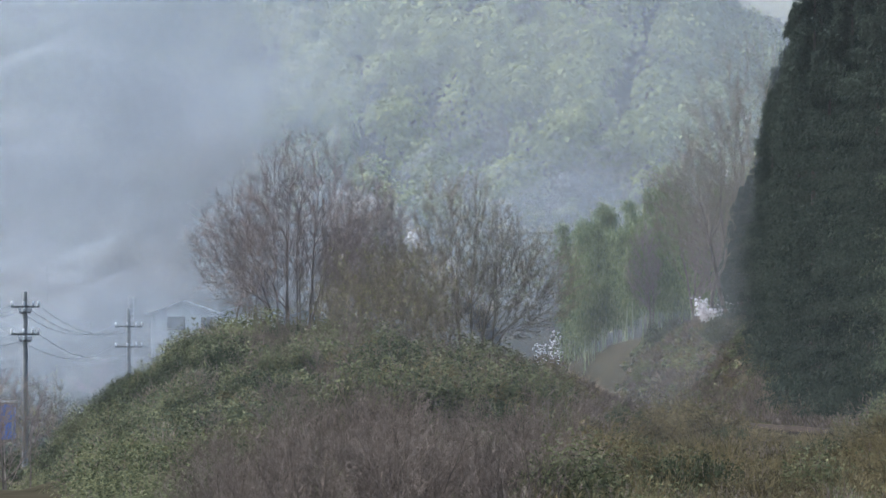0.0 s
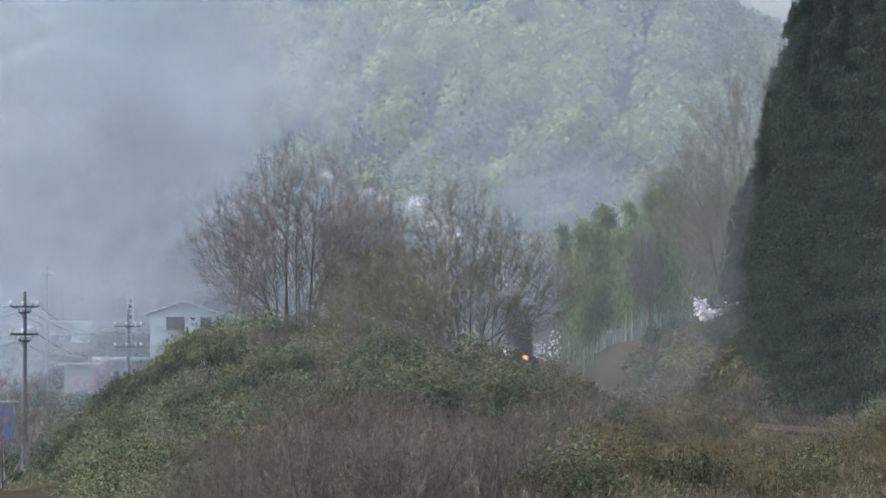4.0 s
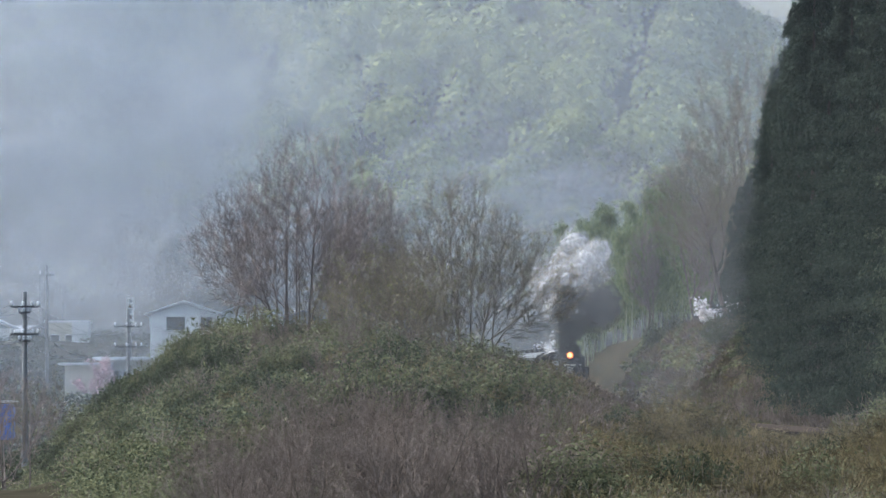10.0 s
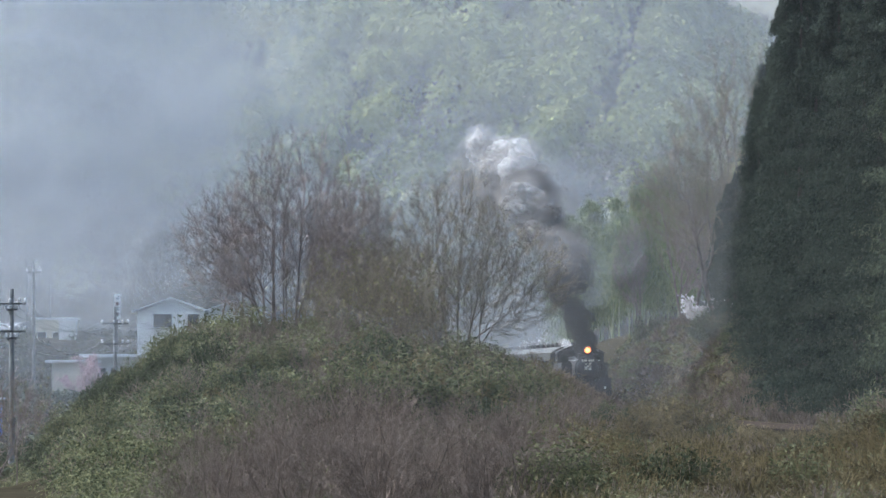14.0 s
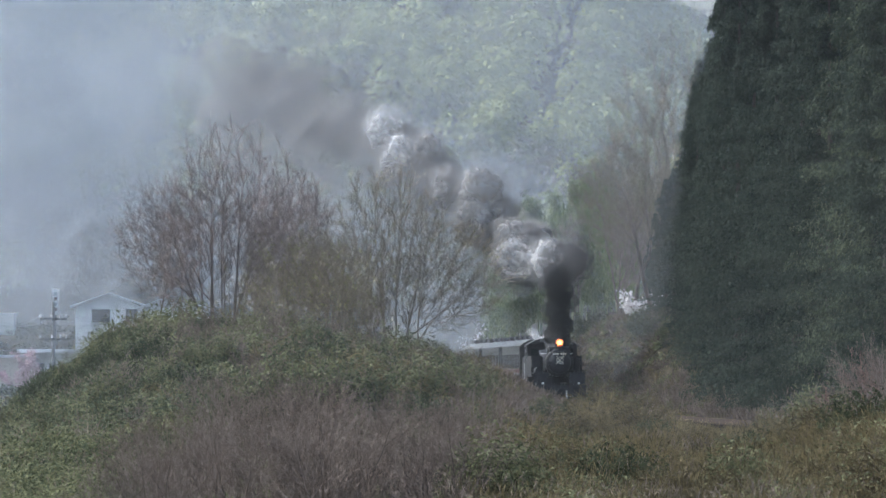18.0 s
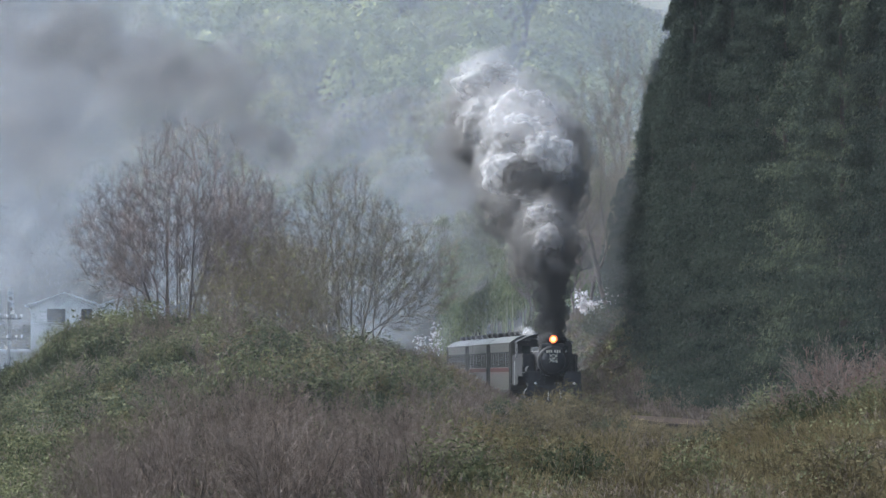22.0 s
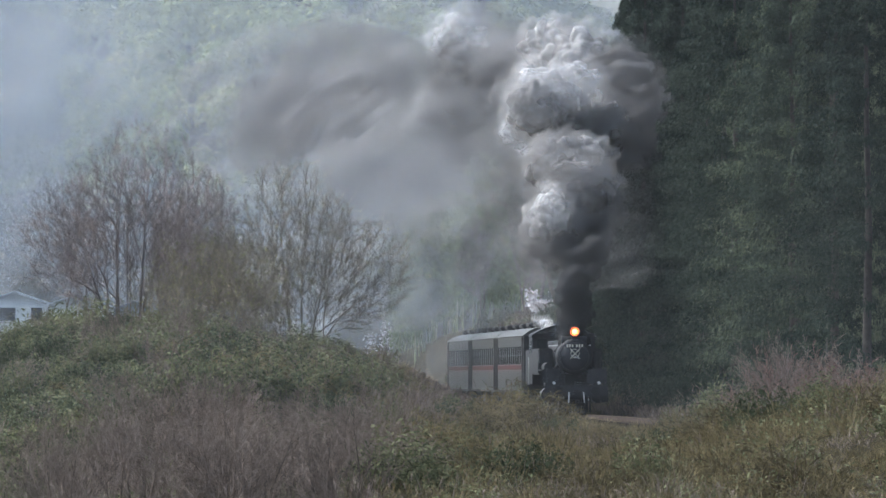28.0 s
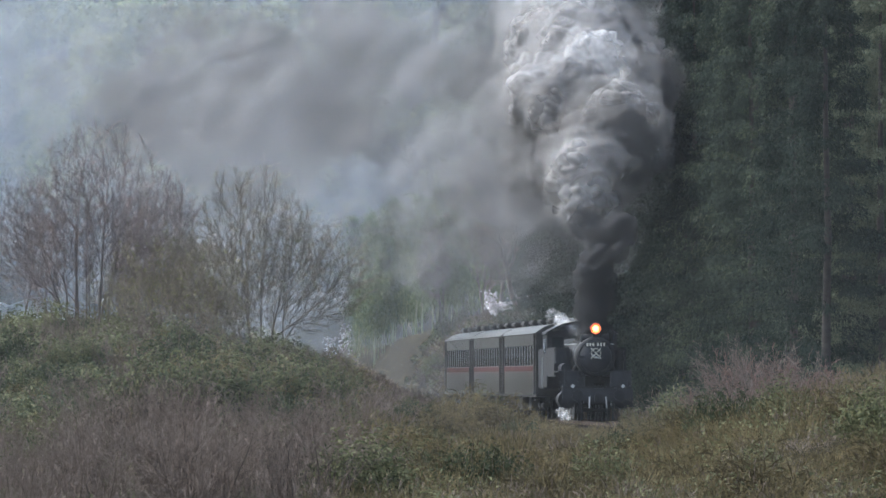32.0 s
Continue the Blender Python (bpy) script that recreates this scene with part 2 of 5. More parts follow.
def leaves(rng, at, length, width, up=None, droop=.3, face=None):
    """A bent four-cornered leaf at each point; up: the way each one points, else any way; face: the way its flat side looks."""
    n = len(at)
    d = rng.normal(size=(n, 3)) if up is None else up + rng.normal(size=(n, 3)) * .45
    if face is not None:
        look_at = face + rng.normal(size=(n, 3)) * .55
        look_at /= np.linalg.norm(look_at, axis=1, keepdims=True) + 1e-9
        d = d + rng.normal(size=(n, 3)) * .6
        d = d - look_at * (d * look_at).sum(1, keepdims=True)
    d /= np.linalg.norm(d, axis=1, keepdims=True) + 1e-9
    s = np.cross(d, rng.normal(size=(n, 3)) if face is None else look_at)
    s /= np.linalg.norm(s, axis=1, keepdims=True) + 1e-9
    l = (length * rng.uniform(.6, 1.3, n))[:, None]
    w = (width * rng.uniform(.6, 1.3, n))[:, None]
    tip = at + d * l
    tip[:, 2] -= (droop * l)[:, 0]
    mid = at + d * l * .5
    v = np.stack([at, mid + s * w * .5, tip, mid - s * w * .5], 1).reshape(-1, 3)
    return v, np.arange(4 * n).reshape(n, 4)


# ---- the plan: track, ground ----
TRACK = np.polyfit([172, 220, 265, 296, 319, 366, 411, 440, 462, 506, 573], [17.2, 15.68, 14.16, 13.12, 12.3, 10.75, 9.2, 8.1, 6.9, 3.7, -1.4], 4)


def track_x(y):
    y = np.asarray(y, float)
    near, far = 190.0, 600.0
    c = np.clip(y, near, far)
    d = np.polyval(np.polyder(TRACK), c)
    return np.polyval(TRACK, c) + d * (y - c)


def rail_z(y):
    return -.0013 * (np.clip(y, 200, 520) - 290)


def smooth(a, b, x):
    t = np.clip((x - a) / (b - a), 0, 1)
    return t * t * (3 - 2 * t)


def wave(x, y, s, seed=0.0):
    """Gentle unevenness without a repeat that one could see."""
    return (np.sin(x / s + seed) * np.cos(y / (s * 1.3) + 1.7 * seed) + .5 * np.sin(x / (s * .43) + y / (s * .61) + 2.3 * seed) + .3 * np.cos(x / (s * .21) - y / (s * .29) + seed)) / 1.8


def ground_z(x, y):
    x, y = np.asarray(x, float), np.asarray(y, float)
    yc = np.maximum(y, 1.0)
    field = .35 - .9 * smooth(60, 130, y) + .2 * smooth(150, 215, y)
    z = field
    # the knoll with the bare trees
    b = x / yc * F + 784
    crest = np.interp(b, [-100, 40, 60, 120, 200, 270, 340, 500, 650, 820, 950, 1030, 1090, 1150, 1220], [-4, -3.6, -3.2, -1.6, .2, 1.3, 2.4, 3.0, 2.75, 1.95, 1.7, 1.2, .5, -.2, -.5])
    up = smooth(135, 285, y) * (1 - smooth(305, 390, y))
    z = z + (crest - z) * up
    # the bank before the track, higher to the right
    bank = np.interp(x / yc, [.02, .034, .04, .0445, .048, .058, .066, .085, .12], [0, .05, .25, 0, -.3, -.3, .45, 1.4, 2.4])
    near_side = smooth(.06, .075, x / yc)
    z = z + bank * smooth(150 - 50 * near_side, 215 - 62 * near_side, y) * (1 - smooth(228, 262, y))
    z = z + .3 * wave(x, y, 2.4, 4) * smooth(100, 130, y) * (1 - smooth(235, 255, y)) * smooth(.014, .03, x / yc)
    # low ground to the far left with the village
    low = smooth(-8, -26, x) * smooth(240, 420, y) + smooth(360, 470, y) * smooth(track_x(y) - 6, track_x(y) - 22, x)
    z = z + (-3.2 + 3.5 * smooth(430, 515, y) + 5 * smooth(548, 600, y) - z) * np.clip(low, 0, 1)
    # the wooded slope right of the track
    side = x - track_x(y)
    z = z + (smooth(2.6, 7.5, side) * 4.8 * smooth(325, 400, y) + smooth(4, 18, side) * 2.5 * smooth(215, 300, y) + 9 * smooth(14, 60, side) * smooth(215, 300, y)) * (1 - .4 * smooth(460, 560, y))
    # the wooded hill behind
    ridge = np.interp(x / yc, [-.2, -.07, 0, .028, .0347, .0405, .0455, .0513, .06, .2], [70, 92, 84, 74, 63, 49, 44.5, 42, 40, 36])
    z = z + (ridge + 3 * wave(x, y, 60) - z) * smooth(640, 1010, y) ** .8
    z = z + .25 * wave(x, y, 7, 1) * smooth(90, 140, y) * (1 - smooth(500, 640, y))
    # the levelled track bed
    bed = 1 - smooth(2.2, 5.5, np.abs(side))
    bed = bed * smooth(120, 180, y) * (1 - smooth(600, 680, y))
    return z + (rail_z(y) - .55 - z) * bed


def build_ground():
    xs = np.unique(np.concatenate([np.linspace(-40, 60, 101), np.sign(np.linspace(-1, 1, 61)) * 40 + 3960 * np.linspace(-1, 1, 61) ** 3]))
    ys = np.unique(np.concatenate([np.linspace(-3000, 0, 12), np.linspace(0, 90, 10), np.linspace(90, 560, 190), np.linspace(565, 1060, 90), np.linspace(1100, 4800, 20)]))
    X, Y = np.meshgrid(xs, ys)
    V = np.stack([X, Y, ground_z(X, Y)], -1).reshape(-1, 3)
    i = np.arange(len(xs) * len(ys)).reshape(len(ys), len(xs))
    Q = np.stack([i[:-1, :-1], i[:-1, 1:], i[1:, 1:], i[1:, :-1]], -1).reshape(-1, 4)
    tagged(under("ground", mesh_of("ground", V, Q, M_GROUND, True)), "rough earth with leaf litter between brush and woods", "ground", kind="structure")


build_ground()


# ---- the railway ----
def build_track():
    ys = np.arange(150.0, 640.0, 2.0)
    xc, zc = track_x(ys), rail_z(ys)
    prof = [(-2.3, -.62), (-1.5, -.2), (1.5, -.2), (2.3, -.62)]
    V = np.array([[(x + o, y, z + h) for o, h in prof] for x, y, z in zip(xc, ys, zc)]).reshape(-1, 3)
    i = np.arange(len(ys) * 4).reshape(-1, 4)
    Q = np.stack([i[:-1, :-1], i[:-1, 1:], i[1:, 1:], i[1:, :-1]], -1).reshape(-1, 4)
    bed = tagged(under("track_bed", mesh_of("track_bed", V, Q, M_BALLAST)), "single railway track on grey-brown ballast", "railway track", kind="structure")
    for s in (-1, 1):
        pr = [(-.065, -.15), (-.03, -.12), (-.033, 0), (.033, 0), (.03, -.12), (.065, -.15)]
        V = np.array([[(x + s * .567 + o, y, z + h) for o, h in pr] for x, y, z in zip(xc, ys, zc)]).reshape(-1, 3)
        i = np.arange(len(ys) * 6).reshape(-1, 6)
        j = np.roll(i, -1, 1)
        Q = np.stack([i[:-1], j[:-1], j[1:], i[1:]], -1).reshape(-1, 4)
        under("rail", mesh_of("rail", V, Q, M_RAIL), bed)
    me = bpy.data.meshes.new("sleeper")
    bm = box(B(), (0, 0, 0), (2.1, .2, .16), .015)
    bm.to_mesh(me)
    bm.free()
    me.materials.append(M_SLEEPER)
    for y in np.arange(225.0, 420.0, .68):
        ob = under("sleeper", me, bed)
        ob.location = (float(track_x(y)), y, float(rail_z(y)) - .215)


build_track()


# ---- woods and brush ----
def grown(rng, stems, height, lean, counts, thick, spread=.9, twig=.006, whip=.5):
    """Branches level by level: a list of (points, radii) arrays for tubes()."""
    k = 8
    az = np.linspace(0, 2 * np.pi, stems, endpoint=False) + rng.uniform(-.5, .5, stems)
    tilt = lean * rng.uniform(.25, 1.15, stems)
    L = height * rng.uniform(.72, 1.0, stems) * np.cos(tilt * .6)
    d = np.stack([np.cos(az) * np.sin(tilt), np.sin(az) * np.sin(tilt), np.cos(tilt)], -1)
    start = np.stack([np.cos(az), np.sin(az), 0 * az], -1) * rng.uniform(.05, .35, stems)[:, None]
    start[:, 2] = -.3
    r0 = thick * rng.uniform(.6, 1.1, stems)
    levels = []
    for level in range(len(counts) + 1):
        n = len(L)
        P = np.zeros((n, k, 3))
        P[:, 0] = start
        step = L / (k - 1)
        dd = d.copy()
        for i in range(1, k):
            dd = dd + rng.normal(size=(n, 3)) * (.1 if level < 2 else .16) + np.array([0, 0, .045 if level == 0 else .03])
            dd /= np.linalg.norm(dd, axis=1, keepdims=True)
            P[:, i] = P[:, i - 1] + dd * step[:, None]
        s = np.linspace(0, 1, k)
        R = np.maximum(r0[:, None] * (1 - .85 * s) ** .8, twig)
        levels.append((P, R))
        if level == len(counts):
            break
        c = counts[level]
        t = np.clip(np.linspace(.22 if level == 0 else .15, .97, c)[None] + rng.uniform(-.06, .06, (n, c)), .05, .99) * (k - 1)
        i0 = np.minimum(t.astype(int), k - 2)
        fr = (t - i0)[..., None]
        idx = np.arange(n)[:, None]
        start = (P[idx, i0] * (1 - fr) + P[idx, i0 + 1] * fr).reshape(-1, 3)
        tan = (P[idx, i0 + 1] - P[idx, i0]).reshape(-1, 3)
        tan /= np.linalg.norm(tan, axis=1, keepdims=True)
        side = np.cross(tan, rng.normal(size=tan.shape))
        side /= np.linalg.norm(side, axis=1, keepdims=True)
        a = rng.uniform(.35, .85, len(tan))[:, None] * spread
        d = tan * np.cos(a) + side * np.sin(a)
        L = (L[:, None] * whip * rng.uniform(.6, 1.15, (n, c)) * (1.15 - .6 * t / (k - 1))).reshape(-1)
        r0 = (R[idx, i0] * .6).reshape(-1)
        k = max(3, k - 2)
    return levels


def crowned(rng, stems, crown, points, step=.3, base=1.0):
    """A branching skeleton that fans out from a few stems into the crowns, each (x, y, z, half-width, half-height). Gives nodes, parents, weights, kids."""
    n_each = points // len(crown)
    A = []
    for cx, cy, cz, w, h in crown:
        d = rng.normal(size=(n_each, 3))
        d /= np.linalg.norm(d, axis=1, keepdims=True)
        A.append(np.array([cx, cy, cz]) + d * rng.uniform(.05, 1, (n_each, 1)) ** .42 * np.array([w, w * .85, h]))
    A = np.concatenate(A)
    A = A[(A[:, 2] > base) & (np.hypot(A[:, 0], A[:, 1]) < .35 + 1.5 * A[:, 2])]
    A = A[np.argsort(np.linalg.norm(A, axis=1))]
    room = 16 * len(A) + 400
    N, D = np.zeros((room, 3)), np.zeros((room, 3))
    path, kids, parent = np.zeros(room), np.zeros(room, int), np.full(room, -1)
    N[0], D[0] = (0, 0, -.5), (0, 0, 1)
    kids[0] = -99
    n = 1

    def grow(q, p):
        nonlocal n
        d = float(np.linalg.norm(p - N[q]))
        k = max(1, int(d / step + .5))
        way, start, last = (p - N[q]) / max(d, 1e-6), N[q].copy(), q
        for i in range(1, k + 1):
            N[n], D[n], parent[n] = start + way * d * i / k, way, last
            path[n] = path[last] + d / k
            kids[last] += 1
            last = n
            n += 1
        return last

    wide, tall = max(c[3] for c in crown), max(c[2] + c[4] for c in crown)
    for k in range(stems):
        az = 2 * np.pi * (k + rng.uniform(-.3, .3)) / stems
        lean = rng.uniform(.1, .9)
        low = grow(0, np.array([np.cos(az) * (.2 + lean), np.sin(az) * (.2 + lean), rng.uniform(.5, 1.2)]))
        out = wide * rng.uniform(.15, .6)
        grow(low, np.array([np.cos(az) * out, np.sin(az) * out, tall * rng.uniform(.45, .62)]))
    for p in A:
        v = p - N[:n]
        d = np.linalg.norm(v, axis=1) + 1e-6
        ahead = (v * D[:n]).sum(1) / d
        cost = d * 1.5 + .5 * path[:n] + d * 2.5 * np.clip(.8 - ahead, 0, 2) + 9.0 * (kids[:n] > 2)
        cost[0] += 50
        if d.min() > step * .45 and n < room - 60:
            grow(int(cost.argmin()), p)
    nodes, parent, kids = N[:n], parent[:n], np.maximum(kids[:n], 0)
    weight = np.ones(n)
    for i in range(n - 1, 0, -1):
        weight[parent[i]] += weight[i]
    heir, best = np.arange(n), np.zeros(n)
    for i in range(1, n):
        if weight[i] > best[parent[i]]:
            best[parent[i]], heir[parent[i]] = weight[i], i
    for _ in range(5):  # ease the bends
        free = (parent >= 0) & (kids > 0)
        mid = .5 * nodes + .25 * nodes[np.maximum(parent, 0)] + .25 * nodes[heir]
        nodes = np.where(free[:, None], mid, nodes)
    return nodes, parent, weight, kids


def bare_tree(name, rng, stems, crown, points, thick, label, mats=(None, None), buds=0, step=.36, twigs=5, twig_len=.75):
    nodes, parent, weight, kids = crowned(rng, stems, crown, points, step)
    r = np.maximum(thick * (weight / weight.max()) ** .52, .0065)
    has = np.nonzero(parent >= 0)[0]
    P = np.stack([nodes[parent[has]], nodes[has]], 1)
    R = np.stack([np.minimum(r[parent[has]], r[has] * 1.35), r[has]], 1)
    root = new(name)
    big = r[has] > .03
    under("trunk", mesh_of("trunk", *tubes(P[big], R[big], 6), mats[0] or M_BARK, True), root)
    # fine twigs on the outer shoots
    out = np.nonzero((weight < 14) & (parent >= 0))[0]
    src = np.repeat(out, twigs)
    way = nodes[src] - nodes[parent[src]]
    way /= np.linalg.norm(way, axis=1, keepdims=True)
    n = len(src)
    k = 4
    T = np.zeros((n, k, 3))
    T[:, 0] = nodes[src] - way * rng.uniform(0, step, (n, 1))
    d = way + rng.normal(size=(n, 3)) * .5 + np.array([0, 0, .05])
    for i in range(1, k):
        d = d / np.linalg.norm(d, axis=1, keepdims=True)
        T[:, i] = T[:, i - 1] + d * (twig_len * rng.uniform(.5, 1.2, (n, 1)) / (k - 1))
        d = d + rng.normal(size=(n, 3)) * .07 + np.array([0, 0, .03])
    fine = tubes(T, np.tile(np.array([.0065, .0055, .005, .004]), (n, 1)), 3)
    crown_part = under("crown", mesh_of("crown", *join_arrays([tubes(P[~big], R[~big], 4), fine]), mats[1] or M_TWIG), root)
    tagged(crown_part, kind="stuff")
    if buds:
        ends = T[:, 1:].reshape(-1, 3)
        ends = ends[rng.choice(len(ends), min(buds, len(ends)), replace=False)]
        under("young_leaves", mesh_of("young_leaves", *leaves(rng, ends, .1, .06), M_BUD), root)
    return tagged(root, label, "tree")


def shrub(name, rng, stems, height, lean, counts, thick, label, mat):
    lv = grown(rng, stems, height, lean, counts, thick, .9, .004, .5)
    root = new(name)
    tagged(under("branchwork", mesh_of("branchwork", *join_arrays([tubes(P, R, 4) for P, R in lv[:2]]), mat, True), root), kind="stuff")
    tagged(under("crown", mesh_of("crown", *join_arrays([tubes(P, R, 3) for P, R in lv[2:]]), mat), root), kind="stuff")
    return tagged(root, label, "shrub")


def stand(ob, x, y, turn=0, scale=1.0, sink=0.0):
    """Sets a thing on the ground."""
    m = pose(x, y, float(ground_z(x, y)) - sink, 0, 0, turn)
    ob.matrix_basis = m @ Matrix.Scale(scale, 4)
    return ob


def at_bearing(u, y):
    """The x of something seen in direction u (1/12000 rad from the starting axis, 784 being straight ahead) at distance y."""
    return (u - 784) / F * y


def at_height(v, y):
    """The height of something seen v (1/12000 rad downwards, 668 being level) at distance y."""
    return EYE_Z + (668 - v) / F * y


def more(ob, x, y, turn, scale, label="", sink=0.0):
    c = copy_thing(ob, Matrix())
    stand(c, x, y, turn, scale, sink)
    return tagged(c, label)


def build_bare_trees():
    rng = np.random.default_rng(5)
    a = bare_tree("bare_tree", rng, 8, ((.3, 0, 6.3, 2.9, 3.8), (-2.4, 0, 4.7, 2.5, 2.7), (1.9, .3, 4.9, 2.5, 2.9), (-.6, 0, 5.2, 3.2, 3.2)), 2100, .15, "tall many-stemmed bare deciduous tree on the knoll", twigs=4, twig_len=.6)
    stand(a, at_bearing(530, 290), 290, 0, 1.0)
    b = bare_tree("bare_tree", rng, 9, ((-.4, 0, 5.3, 2.5, 3.7), (2.6, 0, 3.9, 2.6, 2.5), (-2.1, 0, 4.0, 2.3, 2.6), (.6, 0, 4.4, 3.0, 3.0)), 1900, .1, "round-crowned bare tree with first olive buds", buds=1500, mats=(None, M_TWIG_PALE), twigs=4, twig_len=.6)
    stand(b, at_bearing(832, 286), 286, 0, 1.0)
    c = bare_tree("bare_tree", rng, 2, ((0, 0, 5.0, 1.5, 3.2),), 420, .07, "slender bare tree with reddish twigs", twigs=6, twig_len=.6)
    stand(c, at_bearing(672, 296), 296, 0, 1.0)
    d = bare_tree("bare_sapling", rng, 6, ((0, 0, 2.6, 1.5, 1.8),), 110, .035, "pale olive bare sapling in the undergrowth", mats=(M_TWIG_PALE, M_TWIG_PALE), buds=300, step=.26, twigs=3, twig_len=.5)
    stand(d, at_bearing(700, 283), 283, 0, 1.2)
    more(c, at_bearing(445, 297), 297, 140, .8)
    more(c, at_bearing(605, 300), 300, 100, .85)
    for u, y, r, s in ((560, 281, 30, .8), (610, 285, 80, 1.1), (655, 280, 140, 1.2), (745, 279, 200, 1.3), (775, 283, 260, 1.0), (640, 290, 10, 1.3), (720, 291, 50, 1.25)):
        more(d, at_bearing(u, y), y, r, s)
    # bare trees at the wood's edge beyond the track
    e = bare_tree("bare_tree", rng, 2, ((0, 0, 10.0, 4.6, 6.0), (-2.6, 0, 8.0, 3.6, 3.2)), 900, .2, "large spreading bare tree at the wood's edge", mats=(None, M_TWIG_PALE), step=.42, twig_len=.8)
    stand(e, at_bearing(1305, 412), 412, 0, .95)
    more(e, at_bearing(1340, 425), 425, 200, 1.12)
    more(e, at_bearing(1240, 445), 445, 120, .78)
    more(c, at_bearing(1250, 440), 440, 70, 1.1)
    more(c, at_bearing(1140, 480), 480, 250, 1.0)
    # bare garden trees before the village
    g = bare_tree("bare_tree", rng, 4, ((0, 0, 3.8, 2.3, 2.2),), 230, .08, "leafless garden tree with knobbly twigs before the village", twigs=4, twig_len=.5)
    stand(g, at_bearing(15, 262), 262, 0, 1.0)
    more(g, at_bearing(-70, 258), 258, 70, 1.1)
    more(d, at_bearing(75, 330), 330, 170, 1.2, "leafless garden tree beside the power pole")


build_bare_trees()


def build_brush():
    """Leafless thicket shrubs over the lower slope of the knoll."""
    rng = np.random.default_rng(8)
    kinds = [shrub("bare_shrub", rng, 9, h, .75, (6, 5, 3), .022, "leafless purple-brown shrub in a dense thicket", M_BRUSH) for h in (2.2, 2.6, 1.9)]
    spots = []
    for i in range(150):
        y = rng.uniform(98, 200)
        u = rng.uniform(150, 990) + (y - 98) * .7 * rng.uniform(-.6, 1.2)
        if u < 260 + 100 * rng.random():
            continue
        spots.append((u, y))
    for i, (u, y) in enumerate(spots):
        k = kinds[i % 3]
        s = rng.uniform(.5, .95) * (1.0 if y < 175 else .75) * float(np.interp(u, [250, 400, 520, 1000], [.45, .65, 1, 1]))
        tagged(k if i < 3 else k, group="thicket shrubs")
        if i < 3:
            stand(k, at_bearing(u, y), y, rng.uniform(0, 360), s)
        else:
            more(k, at_bearing(u, y), y, rng.uniform(0, 360), s)
    # lone taller shrubs that stand out of the thicket
    tall = shrub("bare_shrub", rng, 7, 2.9, .8, (7, 6, 3), .02, "tall leafless brown shrub standing out of the thicket", M_BRUSH)
    tagged(tall, group="thicket shrubs")
    stand(tall, at_bearing(520, 112), 112, 0, .8)
    for i in range(24):
        y = rng.uniform(97, 150)
        u = rng.uniform(400, 1000)
        more(tall, at_bearing(u, y), y, rng.uniform(0, 360), rng.uniform(.55, .85) * float(np.interp(u, [400, 520, 900, 1000], [.7, 1, 1, .75])))
    # taller leafless shoots among the tree roots
    for i in range(95):
        y = rng.uniform(195, 298)
        u = rng.uniform(340, 985)
        more(kinds[i % 3], at_bearing(u, y), y, rng.uniform(0, 360), rng.uniform(.5, .9) * float(np.interp(u, [820, 900], [1, .45])), "leafless grey-brown shoots round the tree roots")
    # one dense reddish bush on the bank beside the line
    red = shrub("bare_shrub", rng, 14, 2.5, .5, (9, 6, 4), .02, "dense leafless reddish-brown bush on the bank", M_REDDISH)
    stand(red, at_bearing(1730, 190), 190, 0, 1.25)
    for u, y, r, sc in ((1700, 188, 80, 1.1), (1755, 187, 170, 1.0), (1672, 190, 240, .8), (1718, 194, 300, 1.3)):
        more(red, at_bearing(u, y), y, r, sc)
    # lone bare bushes along the bank and the wood's foot
    for u, y, s, r in ((1735, 176, 1.1, 0), (1745, 186, 1.5, 45), (1715, 188, 1.6, 130), (1765, 190, 1.4, 260), (1690, 188, 1.35, 310), (1730, 193, 1.7, 10), (1665, 190, 1.1, 70), (1650, 186, .9, 190), (1700, 195, 1.5, 15), (1755, 196, 1.6, 220), (1760, 178, 1.05, 90), (1708, 178, .85, 200), (1722, 182, 1.1, 280), (1690, 180, .8, 30), (1540, 262, .8, 30), (1580, 258, .9, 140), (1640, 236, .8, 250), (1330, 345, 1.2, 0), (1290, 360, 1.3, 80), (1360, 340, 1.2, 170), (1240, 380, 1.2, 20), (1400, 325, 1.1, 300), (1440, 312, 1.0, 40), (1210, 395, 1.1, 100), (1800, 190, .7, 30)):
        more(kinds[int(u) % 3], at_bearing(u, y), y, r, s, "leafless brown bush at the foot of the wood")


build_brush()


